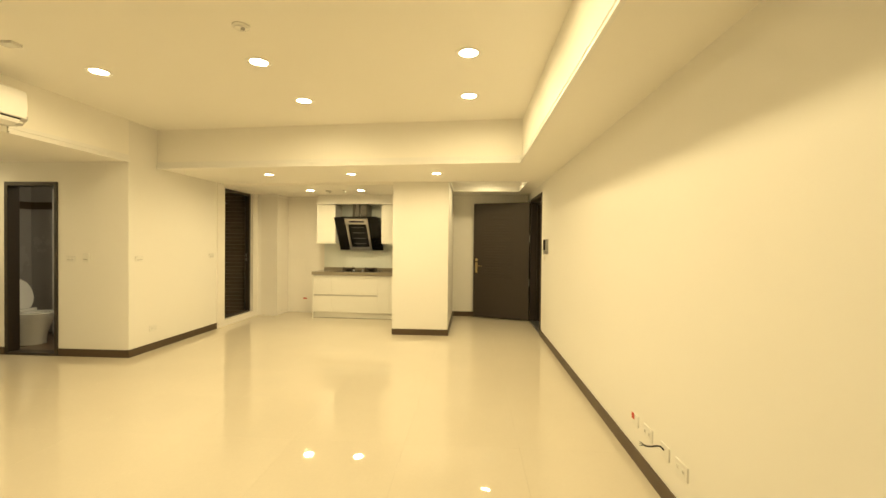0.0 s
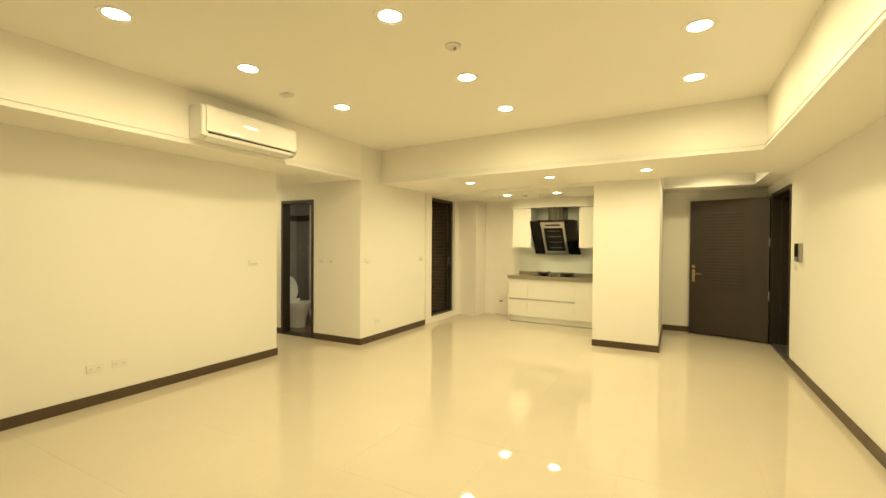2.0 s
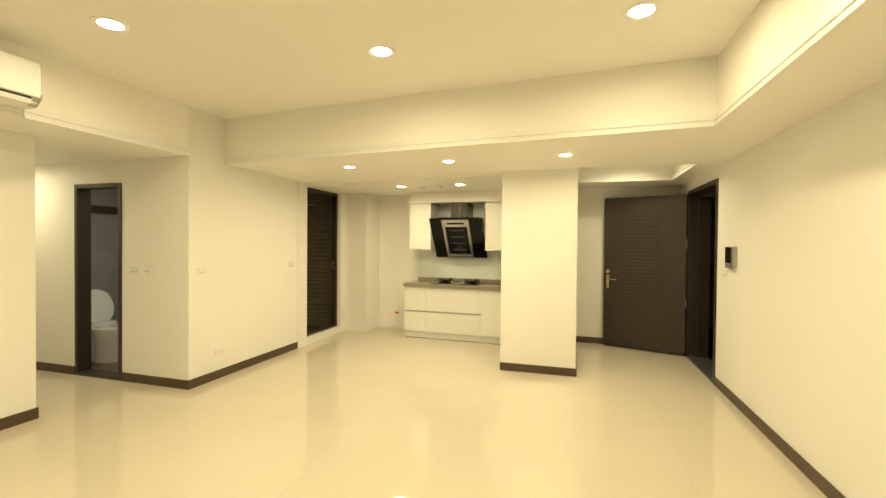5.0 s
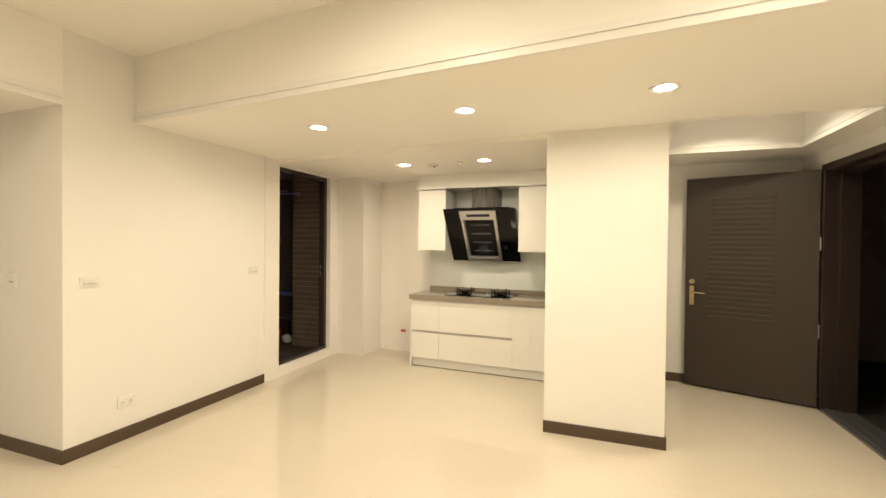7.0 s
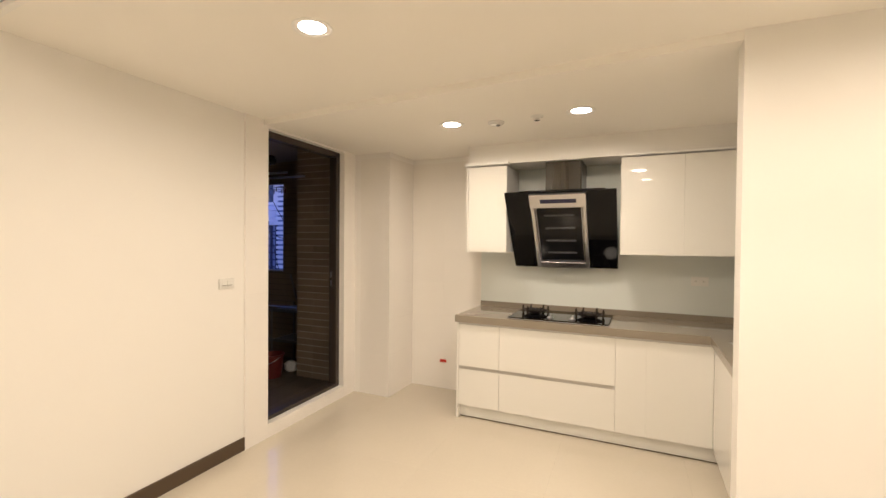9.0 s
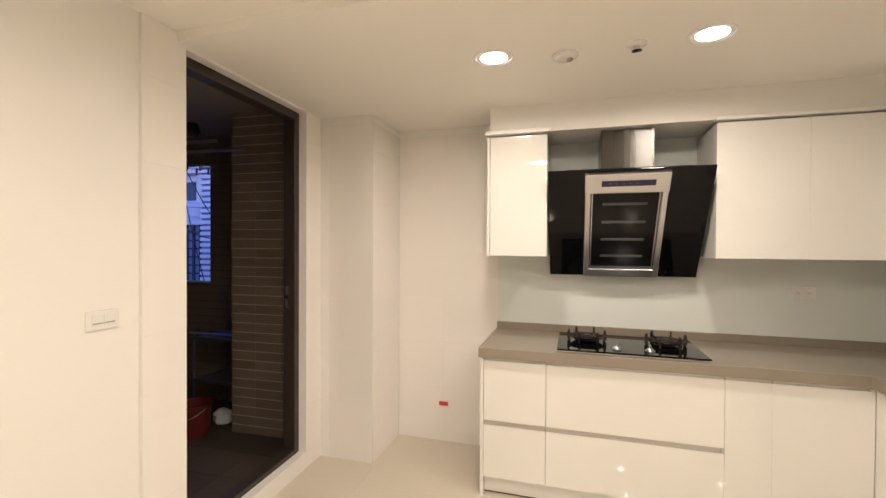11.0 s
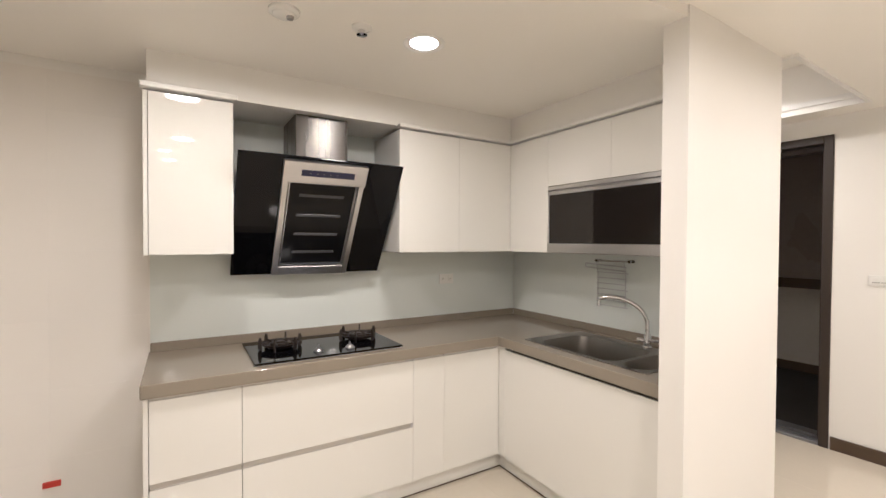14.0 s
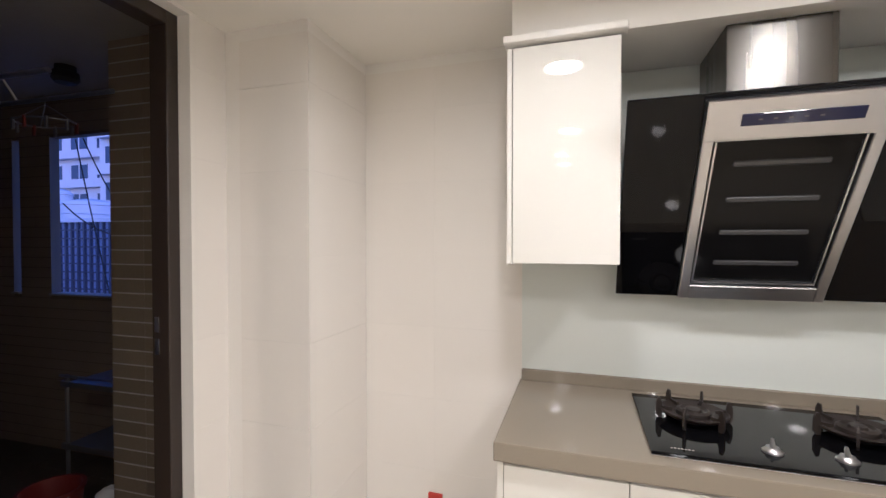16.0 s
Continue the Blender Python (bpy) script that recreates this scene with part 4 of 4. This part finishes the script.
part("glass_panel", leaning(boxes((-2.415, -1.55, 0.0, 0.012, 0.0, HL, 0.002))), BLACKGLASS, hood)
bm = boxes((-2.40, -1.565, -0.02, -0.001, 0.02, HL - 0.01))
part("back_plate", leaning(bm), SCREEN, hood)
prof = [(8.40, 1.30), (8.13, 1.78), (8.13, 1.90), (8.518, 1.90), (8.518, 1.30)]
bm = bmesh.new()
l0 = [bm.verts.new((-2.32, y, z)) for y, z in prof]
l1 = [bm.verts.new((-1.64, y, z)) for y, z in prof]
bm.faces.new(l0), bm.faces.new(l1[::-1])
for i in range(5):
    bm.faces.new((l0[i], l0[(i + 1) % 5], l1[(i + 1) % 5], l1[i]))
part("body", bm, SCREEN, hood)
PX0, PX1 = -2.205, -1.770
part("frame", leaning(boxes((PX0, PX0 + 0.030, 0.012, 0.036, 0.010, HL - 0.125, 0.003), (PX1 - 0.030, PX1, 0.012, 0.036, 0.010, HL - 0.125, 0.003), (PX0 + 0.03, PX1 - 0.03, 0.012, 0.036, 0.010, 0.068, 0.003))), STEEL, hood, "brushed steel frame")
head = part("control_panel", leaning(boxes((PX0 - 0.003, PX1 + 0.003, 0.012, 0.046, HL - 0.132, HL - 0.014, 0.007, 2))), STEEL, hood, "brushed steel control strip")
part("display", leaning(boxes((PX0 + 0.085, PX1 - 0.07, 0.0455, 0.049, HL - 0.088, HL - 0.054, 0.001))), BLUEDISP, head, "dark blue touch display")
for k in range(4):
    s = 0.147 + 0.120 * k
    part("intake_slot", leaning(boxes((PX0 + 0.095, PX1 - 0.095, 0.012, 0.017, s, s + 0.018, 0.004))), SLOT, hood, "grey slotted intake")
inner = PX0 + 0.030
part("inner_trim", leaning(boxes((inner + 0.006, inner + 0.011, 0.014, 0.026, 0.074, HL - 0.140), (PX1 - 0.041, PX1 - 0.036, 0.014, 0.026, 0.074, HL - 0.140), (inner + 0.011, PX1 - 0.041, 0.014, 0.026, 0.074, 0.080))), STEEL, hood, "thin steel inner line")
for k in range(5):
    part("icon", leaning(boxes((PX0 + 0.125 + 0.035 * k, PX0 + 0.135 + 0.035 * k, 0.0488, 0.0495, HL - 0.073, HL - 0.069))), SLOT, head, "tiny pale key mark")
part("screen", leaning(boxes((PX0 + 0.03, PX1 - 0.03, 0.0115, 0.015, 0.068, HL - 0.132))), SCREEN, hood)
part("chimney", boxes((-2.112, -1.822, 8.20, 8.518, 1.86, 2.139, 0.002)), CHIMNEY, hood, "brushed steel chimney")

# wall cabinets
UY, UX, UZ0, UZ1 = 8.127, -0.67, 1.385, 2.122


def wall_unit(name, label, bodies, doors, axis="y"):
    x0, x1, y0, y1, z0, z1 = bodies
    u = thing(name, ((x0 + x1) / 2, (y0 + y1) / 2, z0), label, "cabinet", "kitchen wall units")
    part("body", boxes((*bodies, 0.0015)), CARCASS, u)
    for d in doors:
        part("door", boxes((*d, 0.0007)), LACQUER, u)
    return u


wall_unit("wall_cabinet", "tall narrow cream gloss wall cabinet", (-2.772, -2.424, UY + FT + 0.002, KY - 0.007, UZ0, UZ1), [(-2.770, -2.424, UY, UY + FT, UZ0, UZ1)])
part("side_panel", boxes((-2.79, -2.773, UY - 0.002, KY, UZ0 - 0.003, UZ1, 0.001)), LACQUER, bpy.data.objects["wall_cabinet"])
wall_unit("wall_cabinet", "wide cream gloss wall cabinet beside the hood", (-1.525, UX + 0.02, UY + FT + 0.002, KY - 0.007, UZ0, UZ1), [(-1.525, -1.0985, UY, UY + FT, UZ0, UZ1), (-1.0978, UX, UY, UY + FT, UZ0, UZ1)])
wall_unit("wall_cabinet", "cream gloss corner wall cabinet", (UX + FT + 0.002, KX - 0.007, 7.77, UY + FT, UZ0, UZ1), [(UX, UX + FT, 7.7648, UY - 0.0005, UZ0, UZ1)])
wall_unit("wall_cabinet", "cream gloss wall cabinet above the glass flap", (UX + FT + 0.002, KX - 0.007, 6.83, 7.7640, 1.80, UZ1), [(UX, UX + FT, 7.2988, 7.7642, 1.800, UZ1), (UX, UX + FT, 6.833, 7.2982, 1.800, UZ1)])
flap = thing("glass_cabinet", (-0.5, 7.3, 1.385), "wall cabinet with smoked glass flap and aluminium rails", "cabinet", "kitchen wall units")
part("body", boxes((UX + 0.021, KX - 0.007, 6.83, 7.7640, UZ0, 1.796)), CARCASS, flap)
part("glass_flap", boxes((UX + 0.004, UX + 0.019, 6.835, 7.752, 1.443, 1.743)), SMOKED, flap, "smoked dark glass flap")
part("top_rail", boxes((UX - 0.002, UX + 0.019, 6.833, 7.7640, 1.743, 1.765, 0.002), (UX - 0.002, UX + 0.019, 6.833, 7.7640, 1.773, 1.7975, 0.002)), ALU, flap, "aluminium top rail")
part("bottom_rail", boxes((UX - 0.004, UX + 0.019, 6.833, 7.7640, UZ0, 1.443, 0.002)), ALU, flap, "aluminium grip rail")
part("end_rail", boxes((UX + 0.001, UX + 0.019, 7.752, 7.7640, 1.443, 1.743)), ALU, flap)
bulk = structure("bulkhead", boxes((-2.775, UX + 0.012, UY + 0.012, KY - 0.0005, 2.142, 2.37), (UX + 0.012, KX - 0.0005, 6.83, KY - 0.0005, 2.142, 2.37)), PAINT, "white painted bulkhead above the wall cabinets", "bulkhead")
corn = thing("cornice", (-1.5, UY, 2.13), "slim white cornice on top of the wall cabinets", "cornice")
part("cornice_run", boxes((-2.80, -2.405, UY - 0.03, UY + 0.03, 2.131, 2.155, 0.003)), TRIM, corn)
part("cornice_run", boxes((-1.535, UX + 0.01, UY - 0.025, UY + 0.03, 2.131, 2.150, 0.003)), TRIM, corn)
part("cornice_run", boxes((UX - 0.025, UX + 0.03, 6.83, UY - 0.025, 2.131, 2.150, 0.003)), TRIM, corn)

# hanging rail, draining rack and outlet on the splashback
rail = thing("utensil_rail", (KX, 7.6, 1.31), "chrome utensil rail on the glass splashback", "rail")
RX = KX - 0.045
bm = bmesh.new()
tube(bm, [(RX, 7.405, 1.335), (RX, 7.67, 1.335)], 0.006, 8)
part("bar", bm, CHROME, rail, smooth=True)
for y in (7.417, 7.657):
    bm = bmesh.new()
    tube(bm, [(KX - 0.005, y, 1.335), (RX - 0.006, y, 1.335)], 0.0085, 12)
    part("bracket", bm, IRON, rail, "dark round bracket", True)
bm = bmesh.new()
tube(bm, [(RX, 7.745, 1.315), (RX, 7.44, 1.30)], 0.004, 6)
tube(bm, [(RX, 7.745, 1.29), (RX, 7.44, 1.275)], 0.004, 6)
tube(bm, [(RX, 7.745, 1.315), (RX, 7.745, 1.29)], 0.004, 6)
part("hook_strip", bm, STEEL, rail, smooth=True)
rk = thing("wire_rack", (KX, 7.55, 1.18), "fine chrome wire rack hanging on the splashback", "rack")
for k in range(7):
    bm = bmesh.new()
    z = 1.26 - 0.035 * k
    tube(bm, [(KX - 0.03, 7.668, z), (KX - 0.03, 7.435 + 0.012 * (k % 3), z)], 0.0028, 6)
    part("wire", bm, STEEL, rk)
for y in (7.66, 7.455):
    bm = bmesh.new()
    tube(bm, [(RX, y, 1.33), (KX - 0.028, y, 1.26), (KX - 0.028, y, 1.05)], 0.0022, 6)
    part("hanger", bm, STEEL, rk)
hk = thing("wall_hook", (KX, 7.215, 1.29), "small dark hook on the glass splashback", "hook")
bm = bmesh.new()
tube(bm, [(KX - 0.006, 7.215, 1.30), (KX - 0.03, 7.215, 1.30), (KX - 0.035, 7.215, 1.285), (KX - 0.035, 7.12, 1.285)], 0.007, 8)
part("hook", bm, IRON, hk, smooth=True)


KITCHEN += [o for o in scene.objects if o not in before_kitchen]


# ---- switches, sockets and small wall things ----
def plate(name, label, category, p, face, w, h, rockers, holes=False):
    """A wall plate at p; face: the outward direction, an axis of the plan."""
    u = thing(name, p, label, category)
    nx, ny = face
    u.rotation_euler = (0, 0, math.atan2(ny, nx) + math.pi / 2)
    def own(n, bm, mat, lab=""):
        ob = new(n, finish(bm, n, mat))
        ob.parent = u
        tagged(ob, lab)
    own("plate", boxes((-w / 2, w / 2, -0.009, 0.001, -h / 2, h / 2, 0.003, 2)), PLASTIC)
    for k in range(rockers):
        a = -0.36 * w + 0.72 * w * k / rockers
        own("rocker", boxes((a + 0.001, a + 0.72 * w / rockers - 0.001, -0.0120, -0.008, -0.30 * h, 0.30 * h, 0.0015)), PLASTIC)
        own("indicator", boxes((a + 0.003, a + 0.72 * w / rockers - 0.003, -0.0127, -0.0115, -0.20 * h, -0.12 * h)), GREYPL, "thin grey indicator line")
    if holes:
        for k in (-1, 1):
            own("outlet", boxes((k * 0.24 * w - 0.013, k * 0.24 * w + 0.013, -0.0115, -0.008, -0.017, 0.017, 0.002)), PLASTIC)
            for dx in (-0.005, 0.005):
                own("slot", boxes((k * 0.24 * w + dx - 0.0012, k * 0.24 * w + dx + 0.0012, -0.0125, -0.0112, -0.006, 0.008)), GREYPL, "grey outlet slot")
    return u


SW = "white wall switch plate with grey rockers"
plate("light_switch", SW, "switch", (XL, 3.672, 1.175), (1, 0), 0.125, 0.068, 3)
plate("light_switch", SW, "switch", (-4.603, 4.95, 1.152), (0, -1), 0.118, 0.068, 2)
plate("light_switch", "tall white bathroom control plate", "switch", (-4.41, 4.95, 1.165), (0, -1), 0.08, 0.105, 1)
plate("light_switch", SW, "switch", (-3.885, 5.107, 1.155), (1, 0), 0.122, 0.068, 3)
plate("light_switch", SW, "switch", (-3.885, 6.577, 1.153), (1, 0), 0.115, 0.068, 2)
plate("light_switch", SW, "switch", (XR, 6.52, 1.18), (-1, 0), 0.12, 0.068, 2)
ST = "white double power socket low on the wall"
plate("power_socket", ST, "socket", (-3.885, 5.345, 0.265), (1, 0), 0.122, 0.074, 0, True)
plate("power_socket", ST, "socket", (XL, 2.055, 0.312), (1, 0), 0.122, 0.074, 0, True)
plate("power_socket", ST, "socket", (XL, 2.25, 0.312), (1, 0), 0.122, 0.074, 0, True)
plate("power_socket", ST, "socket", (XR, 2.75, 0.26), (-1, 0), 0.122, 0.074, 0, True)
plate("power_socket", ST, "socket", (XR, 2.335, 0.256), (-1, 0), 0.122, 0.074, 0, True)
plate("cable_outlet", "white blank cable outlet plate low on the wall", "outlet plate", (XR, 2.52, 0.258), (-1, 0), 0.10, 0.074, 0)
plate("phone_outlet", "white outlet plate with a red tag", "outlet plate", (XR, 2.95, 0.26), (-1, 0), 0.10, 0.074, 0)
KITCHEN.append(plate("power_socket", "white double socket on the glass splashback", "socket", (-0.955, KY - 0.006, 1.175), (0, -1), 0.12, 0.072, 0, True))
tag = new("red_tag", finish(boxes((XR - 0.0125, XR - 0.009, 2.955, 2.995, 0.258, 0.296, 0.001)), "red_tag", RED))
tagged(tag, "small red tag stuck on an outlet plate", "tag")
cap = new("pipe_cap", finish(boxes((-3.218, -3.150, KY - 0.012, KY + 0.002, 0.257, 0.284, 0.003, 2)), "pipe_cap", RED))
KITCHEN.append(cap)
tagged(cap, "small red plastic plug on the tiled wall", "plug")
bm = bmesh.new()
tube(bm, [(XR - 0.006, 2.525, 0.262), (XR - 0.028, 2.526, 0.284), (XR - 0.045, 2.535, 0.281), (XR - 0.065, 2.55, 0.270), (XR - 0.085, 2.565, 0.264), (XR - 0.097, 2.575, 0.266)], 0.005, 8)
for k in (-1, 0, 1):
    tube(bm, [(XR - 0.096, 2.574, 0.266), (XR - 0.104, 2.582 + 0.004 * k, 0.268 + 0.006 * k), (XR - 0.114, 2.59, 0.266 + 0.010 * k)], 0.002, 6)
wire = new("loose_cable", finish(bm, "loose_cable", CABLE, True))
tagged(wire, "loose black cable end sticking out of the outlet plate", "cable")

com = thing("intercom", (XR, 6.30, 1.345), "silver video intercom with dark screen and handset base", "intercom")
part("body", boxes((XR - 0.035, XR, 6.195, 6.41, 1.245, 1.455, 0.008, 2)), SILVER, com)
part("screen", boxes((XR - 0.038, XR - 0.034, 6.240, 6.402, 1.300, 1.447, 0.002)), SCREEN, com, "dark glass screen")
part("button", boxes((XR - 0.039, XR - 0.034, 6.215, 6.235, 1.268, 1.283, 0.002)), SCREEN, com)

# ---- air conditioner on the tray edge ----
def on_edge(x, y, z):
    """x out of the tray's left face, y along the room."""
    return Vector((at_y(y)[0] + x, y, z))


ac = thing("air_conditioner", tuple(on_edge(0, 2.98, 2.36)), "white split air conditioner unit with dark outlet slot", "air conditioner")
A0, A1 = 2.52, 3.59


def ac_body(prof, y0, y1, r=0.0):
    bm = bmesh.new()
    a = [bm.verts.new(on_edge(d, y0, z)) for d, z in prof]
    b = [bm.verts.new(on_edge(d, y1, z)) for d, z in prof]
    bm.faces.new(a), bm.faces.new(b[::-1])
    for i in range(len(prof)):
        bm.faces.new((a[i], a[(i + 1) % len(prof)], b[(i + 1) % len(prof)], b[i]))
    if r:
        bmesh.ops.bevel(bm, geom=[e for e in bm.edges if any(len(f.verts) > 4 for f in e.link_faces)], offset=r, segments=3, profile=0.6, affect="EDGES", clamp_overlap=True)
    return bm


part("casing", ac_body([(0.0, 2.35), (0.12, 2.345), (0.175, 2.372), (0.19, 2.40), (0.195, 2.60), (0.185, 2.635), (0.16, 2.65), (0.0, 2.65)], A0, A1, 0.018), ACWHITE, ac, smooth=True)
part("front_panel", ac_body([(0.194, 2.405), (0.206, 2.412), (0.211, 2.50), (0.209, 2.60), (0.198, 2.636), (0.19, 2.636)], A0 + 0.035, A1 - 0.008, 0.006), ACWHITE, ac, smooth=True)
part("outlet_slot", ac_body([(0.17, 2.384), (0.196, 2.3985), (0.1985, 2.404), (0.19, 2.405), (0.165, 2.389)], A0 + 0.06, A1 - 0.05), DARK, ac, "dark air outlet slot")
part("louvre", ac_body([(0.115, 2.340), (0.176, 2.364), (0.188, 2.384), (0.182, 2.386), (0.170, 2.370), (0.112, 2.346)], A0 + 0.06, A1 - 0.05), ACWHITE, ac)
part("end_cap", ac_body([(0.03, 2.356), (0.15, 2.352), (0.20, 2.40), (0.205, 2.43), (0.19, 2.43), (0.03, 2.43)], A1 - 0.045, A1 + 0.003), SILVER, ac, "grey end trim")

# ---- tiles ----
def tile_mesh(name, w, h, t, bev, mat):
    return finish(boxes((0, w, -t, 0, 0, h, bev)), name, mat)


def lay(parent, me, x, y, z, rz=0.0):
    ob = new("tile", me)
    ob.parent = parent
    ob.location, ob.rotation_euler = (x, y, z), (0, 0, rz)


# kitchen wall tiles: on each face a run from u0 to u1 with courses of 0.335
def tile_face(parent, where, runs, z_range, turn):
    zs = [FZ, 0.053, 0.388, 0.725, 1.062, 1.399, 1.736, 2.073, 2.30]
    for u0, u1 in runs:
        for z0, z1 in zip(zs, zs[1:]):
            z0, z1 = max(z0, z_range[0]), min(z1, z_range[1])
            if z1 - z0 < 0.02:
                continue
            key = (round(u1 - u0, 4), round(z1 - z0, 4))
            if key not in TILES:
                TILES[key] = tile_mesh("tile", key[0] - 0.0006, key[1] - 0.0006, 0.009, 0.0003, WALLTILE)
            x, y = where(u0 + 0.0006, u1)
            lay(parent, TILES[key], x, y, z0 + 0.0006, turn)


TILES = {}
north_tiles = wall_north
for a, b in ((-3.543, -3.19), (-3.19, -2.79)):
    tile_face(north_tiles, lambda u, v: (u, KY + 0.009), [(a, b)], (FZ, Z2), 0)
tile_face(column, lambda u, v: (u, 8.069), [(-3.868, -3.543)], (FZ, Z2), 0)
tile_face(column, lambda u, v: (-3.552, u), [(8.061, 8.527)], (FZ, Z2), radians(90))
for runs, zr in (([(6.722, BY0)], (FZ, Z1)), ([(BY1, 8.10)], (FZ, Z2)), ([(BY0, BY0 + 0.4), (BY0 + 0.4, BY1)], (FZ, BZ0 - 0.002)), ([(BY0, BY0 + 0.4), (BY0 + 0.4, BY1)], (BZ1 + 0.002, Z1))):
    tile_face(wall_balcony, lambda u, v: (BX - 0.009, u), runs, zr, radians(90))

# balcony facade tiles
BT_H, BT_W = 0.071, 0.235
me_full = tile_mesh("tile", BT_W - 0.007, BT_H - 0.007, 0.010, 0.0015, BROWNTILE)
for r in range(36):
    for k in range(4):
        x0 = BCX + 0.2125 * k
        if "pier" not in TILES:
            TILES["pier"] = tile_mesh("tile", 0.2125 - 0.0004, BT_H - 0.006, 0.010, 0.0015, BROWNTILE)
        lay(balc_pier, TILES["pier"], x0, BCY + 0.010, -0.03 + BT_H * r)
bm = bmesh.new()
for r in range(36):
    z0, z1 = -0.03 + BT_H * r, -0.03 + BT_H * r + BT_H - 0.007
    spans = [(-9.0, BCX)] if z1 < 1.07 or z0 > 2.15 else [(-5.435, BCX), (-6.30, -6.0), (-9.0, -6.375)]
    for a, b in spans:
        n = max(1, round((b - a) / BT_W))
        for k in range(n):
            box(bm, a + (b - a) * k / n + 0.0003, a + (b - a) * (k + 1) / n - 0.0003, BYW, BYW + 0.01, z0, z1)
ob = part("facade_tiles", bm, BROWNTILE, balc_end)
ob["kind"] = "stuff"
me_b = finish(boxes((0, 0.296, 0, 0.296, -0.012, 0.0, 0.001)), "tile", BALCTILE)
for i in range(9):
    for k in range(10):
        ob = new("tile", me_b)
        ob.parent = balc_floor
        ob.location = (-6.75 + 0.3 * i, 6.15 + 0.3 * k, -0.024)

# the kitchen stands about two degrees off the living room's square
TURN_K = Matrix.Translation((-2.4348, 8.0686, 0)) @ Matrix.Rotation(radians(-2.04), 4, "Z") @ Matrix.Diagonal((0.978, 0.978, 0.979, 1)) @ Matrix.Translation((2.4751, -8.1606, 0))
for ob in KITCHEN:
    if ob.parent is None:
        ob.matrix_basis = TURN_K @ ob.matrix_basis

# floor tiles of 0.788 m
GX, GY, G, GAP = -0.305, 4.63, 0.788, 0.0005
lim = (XL - 0.1, XR + 0.02, SOUTH - 0.05, KY + 0.02)
meshes = {}
for i in range(-10, 4):
    for k in range(-10, 6):
        x0, y0 = GX + G * i, GY + G * k
        a, b = max(x0, -7.4 if 3.7 < y0 + G and y0 < 5.0 else lim[0]), min(x0 + G, lim[1])
        c, d = max(y0, lim[2]), min(y0 + G, lim[3])
        if b - a < 0.03 or d - c < 0.03 or (b < -4.0 and (c > 5.0 or (d < 3.9 and b < -4.6))):
            continue
        if a < -3.95 and b > -3.9 and c < 5.0 < d - 0.05:
            extra = finish(boxes((GAP / 2, b + 3.93 - GAP / 2, 0.0003, d - 5.05 - GAP / 2, -0.010, 0.0)), "tile", FLOOR)
            ob = new("tile", extra)
            ob.parent, ob.location = floor, (-3.93, 5.05, FZ)
        if a < -3.95 and d > 5.05:
            d = 5.05 if c < 5.0 else d
            if c >= 5.0:
                a = max(a, -3.93)
        if b - a < 0.03 or d - c < 0.03:
            continue
        key = (round(b - a, 3), round(d - c, 3))
        if key not in meshes:
            meshes[key] = finish(boxes((GAP / 2, key[0] - GAP / 2, GAP / 2, key[1] - GAP / 2, -0.010, 0.0, 0.0003)), "tile", FLOOR)
        ob = new("tile", meshes[key])
        ob.parent, ob.location = floor, (a, c, FZ)
